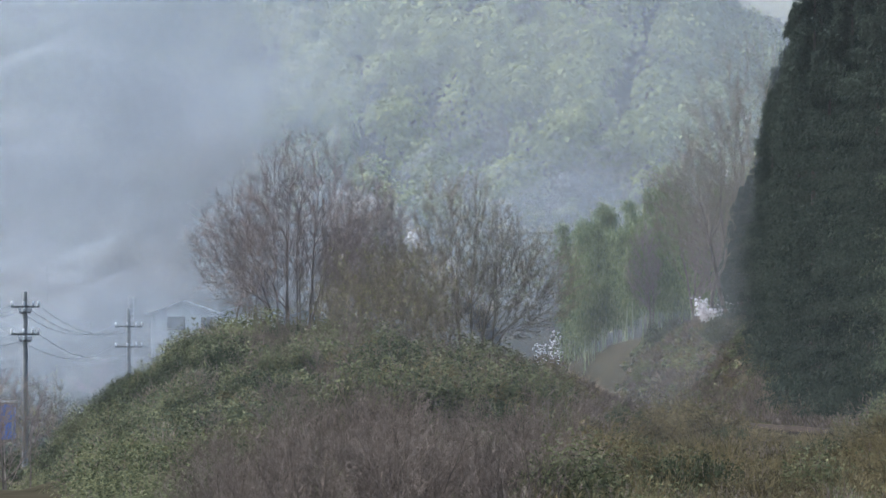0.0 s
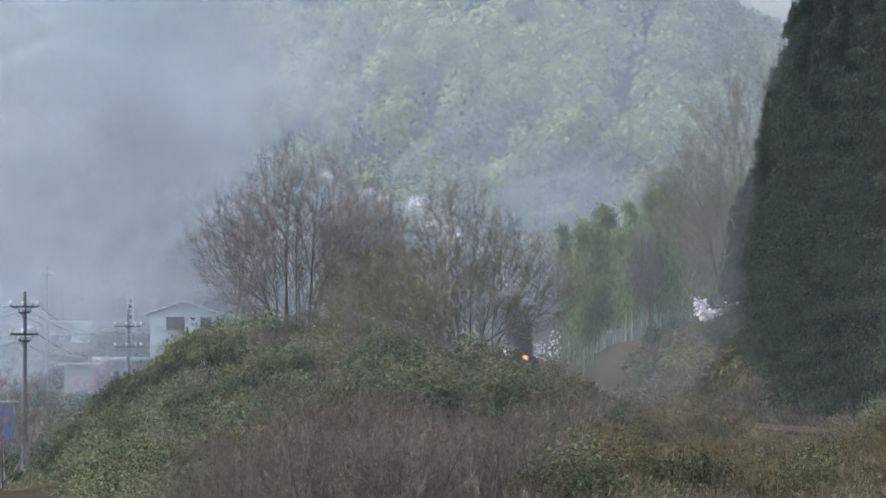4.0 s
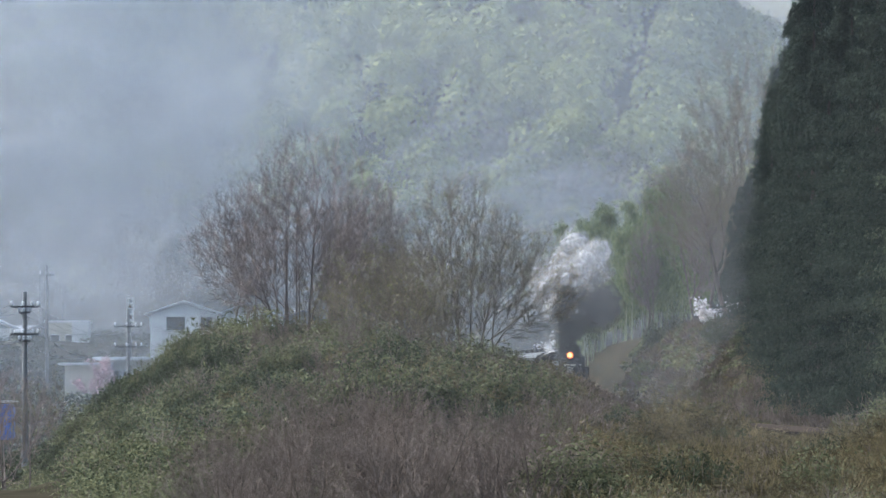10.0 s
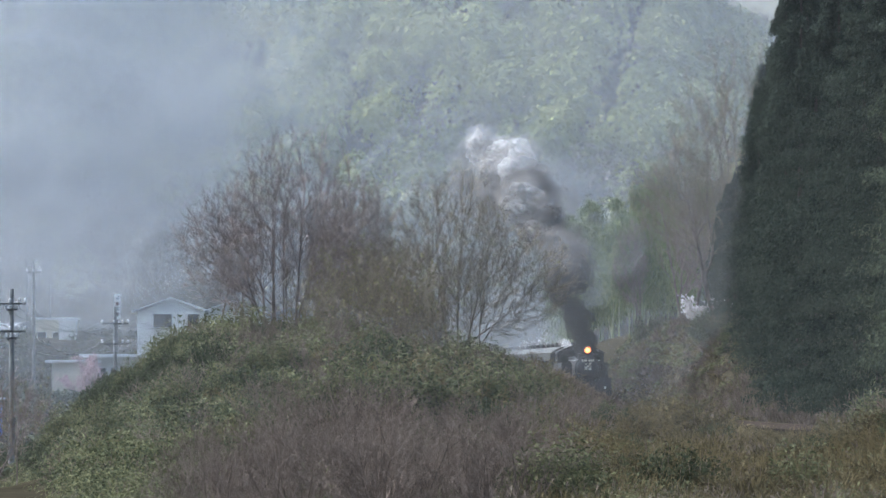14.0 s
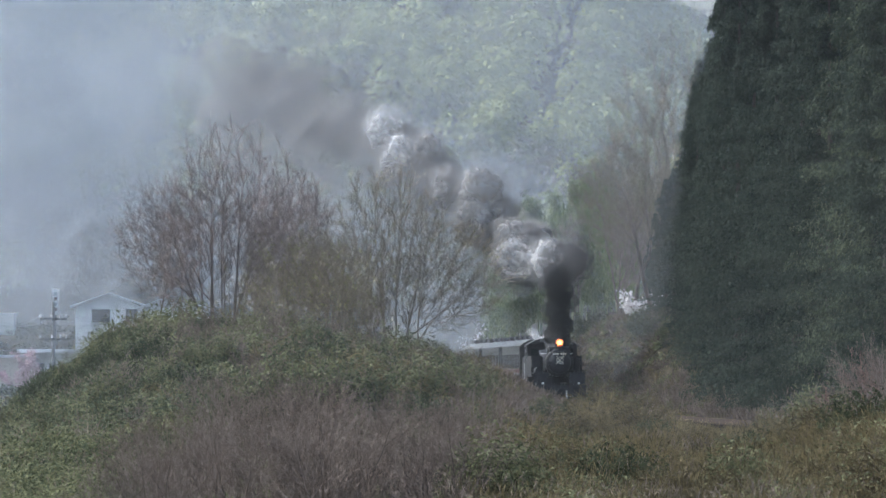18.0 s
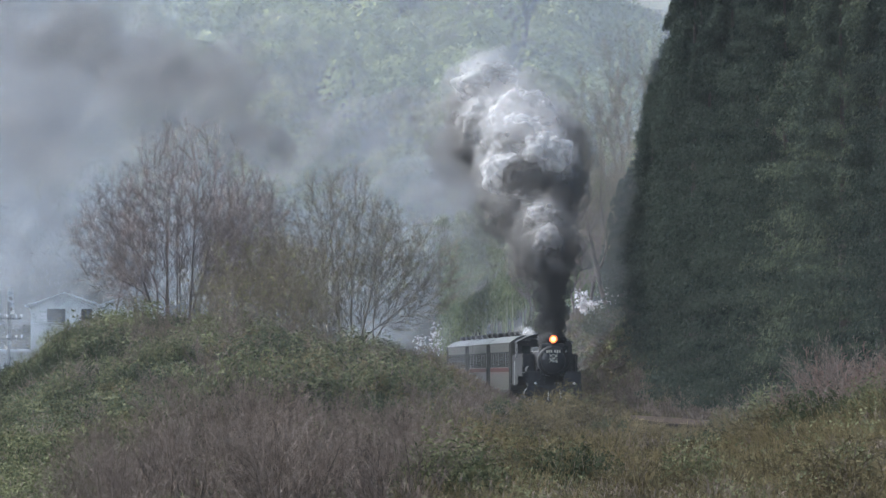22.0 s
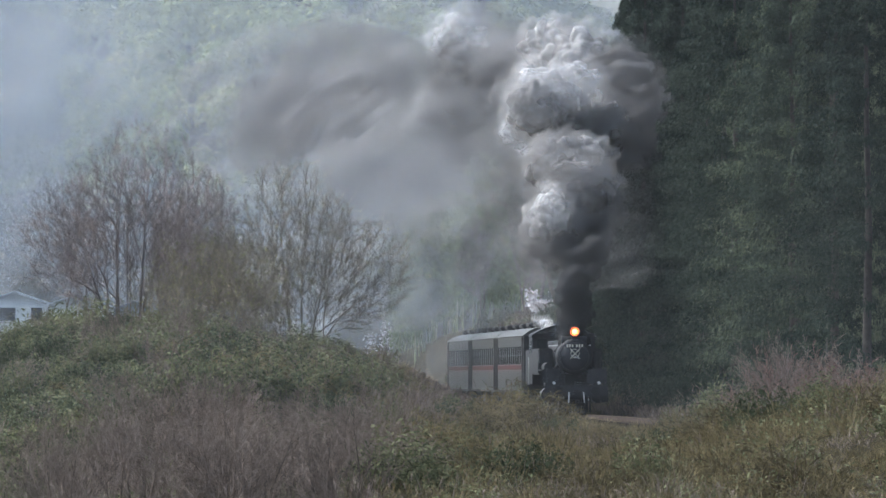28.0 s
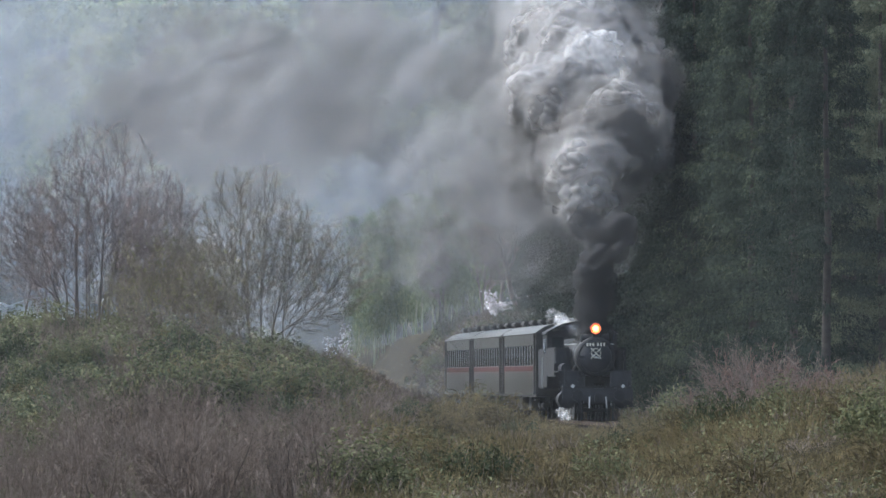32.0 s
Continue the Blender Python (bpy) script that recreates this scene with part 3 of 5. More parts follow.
def clumps(rng, n, where, size, per, leaf, mat, name, label, squash=.75, upright=.0, category="undergrowth"):
    """Leafy clumps on the ground as one sheet of growth. where(rng, n) gives x, y."""
    x, y = where(rng, n)
    r = size * rng.uniform(.35, 1.0, len(x)) * (1 + .75 * np.clip(wave(x, y, 4.5, 2), -.6, 1))
    r = r * (1 - .6 * smooth(.013, .022, x / y) * (1 - smooth(.058, .062, x / y)) * smooth(180, 215, y))
    c = np.stack([x, y, ground_z(x, y)], -1)
    d = rng.normal(size=(len(x), per, 3))
    d[..., 2] = np.abs(d[..., 2])
    d /= np.linalg.norm(d, axis=2, keepdims=True)
    reach = r[:, None, None] * rng.uniform(.55, 1.0, (len(x), per, 1)) ** .5
    p = c[:, None] + d * reach * np.array([1, 1, squash])
    up = (d + np.array([0, 0, upright])).reshape(-1, 3)
    fit = np.repeat(np.clip(y / 190, .5, 1.15), per)
    side = (d + np.array([0, 0, .25])).reshape(-1, 3) if leaf[1] > .04 else None
    v, f = leaves(rng, p.reshape(-1, 3), leaf[0] * fit, leaf[1] * fit, up, .15, side)
    return tagged(under(name, mesh_of(name, v, f, mat)), label, category, kind="stuff")


def spread_over(u0, u1, y0, y1, reject=None):
    def where(rng, n):
        y = np.sqrt(rng.uniform(y0 * y0, y1 * y1, n))
        x = at_bearing(rng.uniform(u0, u1, n), y)
        u = x / y * F + 784
        ok = (np.abs(x - track_x(y)) > 2.6) & ((u > 130) | (y > 255)) & ((u < 880) | (u > 1110) | (y < 250) | (y > 300) | (rng.random(n) < .5))
        if reject is not None:
            ok &= ~reject(x, y)
        return x[ok], y[ok]
    return where


def build_undergrowth():
    rng = np.random.default_rng(11)
    clumps(rng, 3000, spread_over(-60, 1130, 105, 300), .85, 95, (.2, .045), M_SASA, "dwarf_bamboo", "dense green dwarf bamboo over the knoll's slope", .9, .4)
    clumps(rng, 260, spread_over(300, 480, 270, 300), 1.0, 90, (.24, .07), M_SASA, "dwarf_bamboo", "tall green dwarf bamboo along the knoll's crest", 1.7, .8)
    clumps(rng, 400, spread_over(340, 620, 235, 300), .85, 80, (.22, .07), M_SASA, "dwarf_bamboo", "tall dwarf bamboo round the tree roots", 1.1, .6)
    clumps(rng, 1000, spread_over(90, 1150, 130, 300), 1.1, 120, (.12, .05), M_SHRUB, "evergreen_bushes", "dark evergreen bushes on the knoll", .85, .2)
    clumps(rng, 650, spread_over(600, 1170, 200, 290), .8, 70, (.5, .018), M_BRUSH, "dry_stalks", "dry brown stalks and vines", 1.0, .8)
    clumps(rng, 2100, spread_over(930, 1960, 95, 245), .8, 80, (.42, .024), M_DRY, "dry_grass", "long straw-coloured dry grass on the bank", .8, .5)
    clumps(rng, 700, spread_over(930, 1960, 95, 250), .75, 70, (.16, .07), M_SASA, "bank_weeds", "green weeds and dwarf bamboo on the bank", .9, .3)
    clumps(rng, 700, spread_over(100, 1960, 90, 240), .6, 60, (.4, .02), M_BRUSH, "dead_weeds", "brown dead weeds on the bank", 1.0, .7)
    clumps(rng, 420, spread_over(1290, 1560, 205, 250), 1.25, 70, (.42, .022), M_DRY, "dry_grass", "straw-coloured grass fringe beside the track", .8, .5)
    clumps(rng, 1900, spread_over(1000, 1500, 300, 460), 1.0, 60, (.25, .12), M_SASA, "slope_weeds", "brushy weeds on the cutting slope", .9, .3)
    clumps(rng, 900, spread_over(1080, 1520, 290, 450), .9, 60, (.5, .05), M_DRY, "slope_grass", "dry grass on the cutting slope", .8, .5)
    clumps(rng, 1150, spread_over(1000, 1560, 270, 450), 1.1, 60, (.5, .04), M_BRUSH, "slope_brush", "brown leafless brush on the cutting slope", 1.1, .6)
    clumps(rng, 1300, spread_over(-200, 420, 330, 640), 1.2, 60, (.3, .15), M_SHRUB, "valley_weeds", "dark weeds on the low ground by the village", .6, .2)


build_undergrowth()


def leafy_bush(rng, width, height, n, leaf, mat, label, upright):
    """A bush of many short leafy shoots: stems that fan out, leaves along them."""
    root = new("leafy_bush")
    m = 46
    az, out = rng.uniform(0, 2 * np.pi, m), width * rng.uniform(.05, 1, m) ** .6
    hh = height * (1 - .55 * (out / width) ** 2) * rng.uniform(.65, 1.15, m)
    s = np.linspace(0, 1, 5)
    P = np.stack([np.cos(az)[:, None] * out[:, None] * (.35 + .65 * s), np.sin(az)[:, None] * out[:, None] * (.35 + .65 * s), hh[:, None] * s - .1], -1) + rng.normal(size=(m, 5, 3)) * .04
    tagged(under("branchwork", mesh_of("branchwork", *tubes(P, np.tile(np.linspace(.012, .004, 5), (m, 1)), 3), M_BRUSH), root), kind="stuff")
    w = rng.integers(0, m, n)
    t = rng.uniform(.25, 1, n) * 4
    i = np.minimum(t.astype(int), 3)
    f = (t - i)[:, None]
    p = P[w, i] * (1 - f) + P[w, i + 1] * f + rng.normal(size=(n, 3)) * .07
    d = np.stack([np.cos(az[w]), np.sin(az[w]), upright + 0 * az[w]], -1) * .6
    under("foliage", mesh_of("foliage", *leaves(rng, p, leaf[0], leaf[1], d + rng.normal(size=(n, 3)) * .4, .2, p / height + np.array([0, 0, -.2]) if leaf[1] > .03 else None), mat), root)
    return tagged(root, label, "bush", "bushes of the bank and knoll")


def build_bushes():
    rng = np.random.default_rng(15)
    kinds = [leafy_bush(rng, .95, 1.5, 3200, (.17, .038), M_SASA, "upright bush of green dwarf bamboo", .9), leafy_bush(rng, 1.3, 1.25, 5200, (.11, .035), M_SHRUB, "rounded dark evergreen bush", .2),
             leafy_bush(rng, 1.2, 1.2, 2000, (.4, .022), M_DRY, "arching clump of straw-coloured grass", .5), leafy_bush(rng, .6, 1.9, 900, (.22, .05), M_SASA, "young leafy bamboo shoots", 1.2)]
    used = set()

    def put(k, u, y, s):
        if abs(at_bearing(u, y) - float(track_x(y))) < 3 or (1000 < u < 1520 and 185 < y < 300 and s > .6):
            return
        if k in used:
            more(kinds[k], at_bearing(u, y), y, rng.uniform(0, 360), s)
        else:
            used.add(k)
            stand(kinds[k], at_bearing(u, y), y, rng.uniform(0, 360), s)

    for _ in range(45):  # dark bushes down the knoll's left shoulder
        y = rng.uniform(215, 292)
        put(int(rng.choice([1, 1, 0])), rng.uniform(110, 420), y, rng.uniform(.7, 1.2))
    for _ in range(55):  # knoll
        y = rng.uniform(170, 296)
        u = rng.uniform(140, 1100)
        put(int(rng.choice([0, 1, 2, 1, 0])), u, y, rng.uniform(.6, 1.15))
    for u in np.arange(150, 640, 34):  # tall fringe along the knoll's left shoulder
        put(0, u + rng.uniform(-8, 8), rng.uniform(262, 292), rng.uniform(.5, .95))
    for _ in range(60):  # bank before the track
        y = rng.uniform(105, 236)
        put(int(rng.choice([2, 2, 1, 2, 2, 0])), rng.uniform(980, 1980), y, rng.uniform(.5, 1.05))
    for u, y, s in ((1100, 235, .6), (1085, 240, .8), (1120, 232, .5), (1060, 245, .9), (1560, 236, .95), (1575, 234, .8), (1590, 238, .7), (1720, 205, .7), (1150, 228, .45), (1625, 222, .7), (1475, 240, .7)):
        put(3, u, y, s)
    for u in np.arange(350, 985, 24):  # ragged crest under the trees
        put(int(rng.choice([0, 0, 1])), u + rng.uniform(-9, 9), rng.uniform(276, 297), rng.uniform(.6, 1.1) * (.55 if u > 870 else 1.25 if u > 430 else .9))
    for u in (395, 410, 430, 470, 565, 580, 600, 618, 640, 690, 735, 850, 880):
        put(3, u, rng.uniform(276, 290), rng.uniform(.8, 1.3))
    for _ in range(36):  # arching mounds on the knoll's right flank
        y = rng.uniform(190, 255)
        u = rng.uniform(620, 990)
        put(int(rng.choice([1, 2, 2, 0])), u, y, rng.uniform(1.0, 1.55) * (.8 if u > 880 else 1))
    for k, u, y, sc in ((2, 1205, 215, 1.4), (2, 1185, 211, 1.25), (0, 1232, 218, 1.0), (2, 1150, 200, 1.0), (1, 1110, 204, .85), (2, 1262, 208, 1.1), (1, 1300, 200, .8), (2, 1340, 196, .85), (2, 1420, 190, .9), (1, 1470, 180, 1.0), (2, 1540, 184, 1.1), (2, 1600, 178, 1.2), (1, 1660, 170, 1.1), (2, 1830, 172, 1.2), (0, 1570, 196, .9), (3, 1490, 228, .7), (3, 1548, 226, 1.05), (3, 1574, 224, 1.2), (3, 1600, 222, 1.0), (3, 1622, 220, .95), (3, 1800, 178, .9), (3, 1838, 176, 1.1), (3, 1868, 176, 1.0), (3, 896, 288, .85), (3, 907, 289, .85), (0, 902, 290, .8), (3, 918, 290, .75)):
        more(kinds[k], at_bearing(u, y), y, rng.uniform(0, 360), sc)
    for _ in range(24):  # cutting slope
        y = rng.uniform(300, 440)
        put(int(rng.choice([1, 2, 0])), rng.uniform(1110, 1500), y, rng.uniform(.8, 1.5))


build_bushes()


def cedar(name, rng, height, base, width, mat, label):
    root = new(name)
    P = np.stack([rng.normal(0, .05, 6).cumsum(), rng.normal(0, .05, 6).cumsum(), np.linspace(-1, height, 6)], -1)[None]
    under("trunk", mesh_of("trunk", *tubes(P, np.linspace(.22, .03, 6)[None], 7), M_CEDAR_BARK, True), root)
    n = 250
    h = base + (height - base) * rng.uniform(0, 1, n) ** .85
    s = (h - base) / (height - base)
    reach = width * (1 - s) ** .65 * rng.uniform(.6, 1.15, n) + .25
    az = rng.uniform(0, 2 * np.pi, n)
    k = 240
    t = rng.uniform(.25, 1, (n, k))
    fan = rng.normal(0, .13, (n, k)) * (1.2 - .4 * t)
    a = az[:, None] + fan
    rr = reach[:, None] * t
    p = np.stack([np.cos(a) * rr, np.sin(a) * rr, h[:, None] + .35 * rr - .32 * rr * rr / np.maximum(reach[:, None], .3) + rng.normal(0, .12, (n, k))], -1).reshape(-1, 3)
    out = np.stack([np.cos(a), np.sin(a), -.15 + 0 * a], -1).reshape(-1, 3) * .7 + rng.normal(size=(n * k, 3)) * .55
    under("crown", mesh_of("crown", *leaves(rng, p, .17, .045, out, .45), mat), root)
    return tagged(root, label, "tree", "cedars of the wood")


def build_wood():
    rng = np.random.default_rng(21)
    kinds = [cedar("cedar_tree", rng, 20, .2, 3.2, M_CEDAR, "tall dark green cedar in a dense wood"), cedar("cedar_tree", rng, 18, .1, 3.0, M_CEDAR, "dense dark cedar at the wood's edge"),
             cedar("cedar_tree", rng, 21, .3, 3.0, M_CEDAR_B, "lighter green cedar with brownish winter tips")]
    spots = []
    for row, off in enumerate((6.8, 9.4, 12.2, 15.6)):
        for y in np.arange(246 + row * 3, 432, 6.4 + row * .8):
            spots.append((off + rng.uniform(-.7, .7) + max(0, (y - 340) * .03), y + rng.uniform(-1.5, 1.5), row))
    for i, (off, y, row) in enumerate(spots):
        x = float(track_x(y)) + off
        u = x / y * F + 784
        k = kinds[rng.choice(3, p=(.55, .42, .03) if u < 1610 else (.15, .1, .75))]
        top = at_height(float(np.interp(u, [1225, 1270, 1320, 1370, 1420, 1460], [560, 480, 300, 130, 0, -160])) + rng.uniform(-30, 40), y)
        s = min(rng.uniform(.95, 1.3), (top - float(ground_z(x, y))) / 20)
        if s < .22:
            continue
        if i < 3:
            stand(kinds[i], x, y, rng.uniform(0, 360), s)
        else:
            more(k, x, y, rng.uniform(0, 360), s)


build_wood()


def build_bamboo():
    rng = np.random.default_rng(31)

    def culm(h):
        root = new("bamboo")
        s = np.linspace(0, 1, 8)
        P = np.stack([.16 * h * s ** 2.6, 0 * s, h * (s - .06 * s ** 3)], -1)[None]
        under("culm", mesh_of("culm", *tubes(P, np.linspace(.045, .008, 8)[None], 6), M_CULM, True), root)
        n = 55
        t = rng.uniform(.3, 1, n)
        c = np.stack([np.interp(t, s, P[0, :, i]) for i in range(3)], -1)
        w = (1.25 - .75 * t)[:, None]
        k = 34
        p = (c[:, None] + rng.normal(size=(n, k, 3)) * np.array([.42, .42, .28]) * w[:, None] + rng.normal(size=(n, 1, 3)) * .4 * w[:, None]).reshape(-1, 3)
        under("foliage", mesh_of("foliage", *leaves(rng, p, .34, .08, np.tile([0, 0, -.5], (len(p), 1)), .5), M_BAMBOO), root)
        return tagged(root, "tall feathery green bamboo in a grove", "bamboo", "bamboo grove")

    kinds = [culm(9.5), culm(8.4), culm(10.5)]
    i = 0
    for u0, u1, y0, y1, n, sc in ((1000, 1075, 490, 520, 16, 1.0), (1080, 1240, 480, 540, 26, 1.12), (1010, 1120, 530, 570, 14, 1.15)):
        for _ in range(n):
            y = rng.uniform(y0, y1)
            x, r, s = at_bearing(rng.uniform(u0, u1), y), rng.uniform(0, 360), sc * rng.uniform(.78, 1.08)
            if abs(x - float(track_x(y))) < 3.6:
                continue
            if i < 3:
                stand(kinds[i], x, y, r, s)
            else:
                more(kinds[i % 3], x, y, r, s)
            i += 1


build_bamboo()


def build_hill_forest():
    """The far wooded hillside: crown beside crown, joined."""
    rng = np.random.default_rng(41)
    n = 2700
    y = np.sqrt(rng.uniform(655 ** 2, 1020 ** 2, n))
    x = at_bearing(rng.uniform(-260, 1700, n), y)
    g = ground_z(x, y)
    kind = (wave(x, y, 22, 3) + .55 * rng.normal(size=n) - 1.1 * smooth(30, 4, g)) > -.55
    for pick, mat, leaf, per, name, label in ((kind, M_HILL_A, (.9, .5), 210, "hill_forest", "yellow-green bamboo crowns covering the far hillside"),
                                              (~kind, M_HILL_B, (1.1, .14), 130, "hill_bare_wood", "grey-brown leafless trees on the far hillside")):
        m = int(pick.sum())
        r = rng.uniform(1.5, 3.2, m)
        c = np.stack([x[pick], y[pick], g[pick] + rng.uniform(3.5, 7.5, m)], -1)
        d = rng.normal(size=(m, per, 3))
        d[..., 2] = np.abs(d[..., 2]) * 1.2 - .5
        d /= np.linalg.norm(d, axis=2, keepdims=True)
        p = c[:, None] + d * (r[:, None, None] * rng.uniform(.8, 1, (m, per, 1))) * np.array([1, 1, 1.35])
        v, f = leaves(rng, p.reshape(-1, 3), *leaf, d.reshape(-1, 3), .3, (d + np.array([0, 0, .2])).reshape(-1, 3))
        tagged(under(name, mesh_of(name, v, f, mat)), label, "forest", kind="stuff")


build_hill_forest()


def blossom(name, rng, x, y, size, mat, label, n=900):
    lv = grown(rng, 5, size, .8, (6, 5, 4), .06, 1.0, .01, .5)
    root = new(name)
    under("trunk", mesh_of("trunk", *join_arrays([tubes(P, R, 4) for P, R in lv]), M_BARK), root)
    ends = lv[-1][0][:, 1:].reshape(-1, 3)
    p = ends[rng.choice(len(ends), n)] + rng.normal(size=(n, 3)) * .12
    under("blossom", mesh_of("blossom", *leaves(rng, p, .16, .14), mat), root)
    stand(root, x, y)
    return tagged(root, label, "tree")


rng_b = np.random.default_rng(51)
blossom("plum_tree", rng_b, at_bearing(1276, 428), 428, 2.2, M_PLUM, "white-blossomed plum tree at the wood's edge", 1700)
blossom("plum_tree", rng_b, at_bearing(975, 560), 560, 2.8, M_PLUM, "white plum blossom behind the bare trees", 300)
blossom("plum_tree", rng_b, at_bearing(175, 520), 520, 3.2, M_PINK, "pink plum tree in blossom beside the low building", 1800)
blossom("plum_tree", rng_b, at_bearing(215, 530), 530, 2.8, M_PINK, "small pink plum tree in blossom", 1500)


# ---- the village on the low ground ----
def house(name, x, y, z, w, d, h, roof_h, wall, roof, label, turn=0, windows=(), over=.45, flat=False):
    root = new(name)
    part("wall", box(B(), (0, 0, h / 2), (w, d, h), .03), wall, root)
    bm = B()
    if flat:
        box(bm, (0, 0, h + roof_h / 2), (w + 2 * over, d + 2 * over, roof_h), .04)
    else:
        for sx in (-1, 1):
            half = w / 2 + over
            slope = math.atan2(roof_h, half)
            box(bm, (sx * half / 2, 0, h + roof_h / 2 + .05), (math.hypot(half, roof_h), d + 2 * over, .12), 0, pose(0, 0, 0, 0, math.degrees(slope) * sx, 0))
        g = [bm.verts.new(p) for p in ((-w / 2, -d / 2 + .02, h), (w / 2, -d / 2 + .02, h), (0, -d / 2 + .02, h + roof_h - .05))]
        bm.faces.new(g)
    part("roof", bm, roof, root)
    for wx, wz, ww, wh in windows:
        fr = part("window", box(B(), (wx, -d / 2 - .03, wz), (ww + .14, .08, wh + .14), .01), M_TILE_PALE, root)
        part("pane", box(B(), (wx, -d / 2 - .06, wz), (ww, .05, wh)), M_WINDOW, fr)
        part("sill", box(B(), (wx, -d / 2 - .1, wz - wh / 2 - .08), (ww + .2, .14, .05)), M_CONCRETE, fr)
    root.matrix_basis = pose(x, y, z, 0, 0, turn)
    return tagged(root, label, "house")


def build_village():
    y = 560
    house("house", at_bearing(330, y), y, at_height(700, y), 5.6, 7, 6.6, 1.1, M_WALL, M_TILE_PALE, "white two-storey house with a low gable roof", 0, ((-.7, 5.9, 1.5, 1.1), (1.8, 5.9, .9, 1.1), (-1.2, 1.6, 1.8, 1.5)))
    y = 530
    house("low_building", at_bearing(242, y), y, at_height(706, y), 4.0, 8, 3.0, .25, M_WALL, M_TILE_PALE, "long low white building with a flat pale roof", 0, ((-1.4, 1.75, .5, .85), (-.5, 1.75, .5, .85), (.4, 1.75, .5, .85), (1.3, 1.75, .5, .85)), 1.2, True)
    house("shed", at_bearing(160, y), y - 3, at_height(706, y), 3.2, 7, 2.6, .2, M_WALL_TAN, M_TILE_PALE, "plain grey-beige shed with a pale roof", 0, (), .5, True)
    y = 600
    house("house", at_bearing(122, y), y, at_height(640, y), 3.8, 6, 3.4, .2, M_WALL_TAN, M_TILE_PALE, "cream flat-roofed house in the haze", 0, ((-1, 1.7, .7, 1.2), (.3, 1.7, .7, 1.2)), .1, True)
    house("house", at_bearing(150, y), y - 5, at_height(640, y), 1.5, 3, 3.3, .15, M_WALL, M_TILE_PALE, "narrow white annexe with a flat roof", 0, (), .05, True)
    house("house", at_bearing(-30, y), y, at_height(670, y), 5.2, 6, 4.4, 1.3, M_WALL, M_TILE, "pale house with a grey tiled roof", 0, ((1, 3.0, 1.2, 1.0),))
    house("house", at_bearing(50, 640), 640, at_height(660, 640), 5.0, 6, 3.2, 1.2, M_WALL_TAN, M_TILE, "beige house with a tiled gable roof", 20, ((0, 1.8, 1.4, 1.0),))
    house("house", at_bearing(440, 590), 590, at_height(690, 590), 6, 7, 6.2, 1.2, M_WALL, M_TILE_PALE, "pale two-storey house half hidden by bare trees", 0, ((-1, 4.6, 1.4, 1.0), (1.4, 4.6, 1.2, 1.0)))
    house("house", at_bearing(540, 600), 600, at_height(680, 600), 5.5, 7, 5.2, 1.2, M_WALL_TAN, M_TILE, "beige house half hidden by bare trees", 0, ((-1, 3.6, 1.4, 1.0),))
    # a tall white signboard on legs
    sign = new("sign_tower")
    y = 575
    part("board", box(B(), (0, 0, 6.7), (.55, .3, 2.2), .03), M_WALL, sign)
    part("post", rod(B(), (0, 0, 0), (0, 0, 5.6), .09), M_CONCRETE, sign)
    for i in range(4):
        part("lettering", box(B(), (0, -.17, 7.4 - i * .45), (.26, .03, .28)), M_RED if i % 2 else M_TILE, sign, "unreadable lettering as a plain bar")
    sign.matrix_basis = pose(at_bearing(232, y), y, at_height(525, y) - 7.8)
    tagged(sign, "tall narrow white signboard on a post", "sign")
    # blue sheeting on a frame at the field's edge
    blue = new("blue_shed")
    y = 420
    part("sheet", box(B(), (0, 0, 1.35), (2.6, 1.6, 2.2), .06), M_BLUE, blue)
    part("roof", box(B(), (0, 0, 2.6), (3.0, 2.0, .12), .02), M_TILE_PALE, blue)
    for sx in (-1.2, -.4, .4, 1.2):
        part("pole", rod(B(), (sx, -.86, -.2), (sx, -.86, 2.5), .04, 8), M_CONCRETE, blue)
    blue.matrix_basis = pose(at_bearing(-10, y), y, at_height(785, y))
    tagged(blue, "small shed wrapped in bright blue sheeting", "shed")


build_village()


def utility_pole(x, y, foot, top, arms, label):
    root = new("utility_pole")
    h = top - foot
    part("pole", rod(B(), (0, 0, -.5), (0, 0, h), .17, 14, .1), M_CONCRETE, root)
    for z, half in arms:
        arm = part("crossarm", box(B(), (0, -.14, h - z), (2 * half, .09, .09), .01), M_IRON_GREY, root)
        for sx in (-half * .95, -half * .1, half * .55, half * .95):
            part("insulator", lathe(B(), [(.03, 0), (.075, .05), (.05, .1), (.085, .15), (.03, .24)], 10, Matrix.Translation((sx, -.14, h - z + .05))), M_PORCELAIN, arm)
        part("stay", rod(B(), (-half * .6, -.1, h - z), (0, 0, h - z - .5), .02, 6), M_IRON_GREY, arm)
    root.matrix_basis = pose(x, y, foot)
    return tagged(root, label, "utility pole")


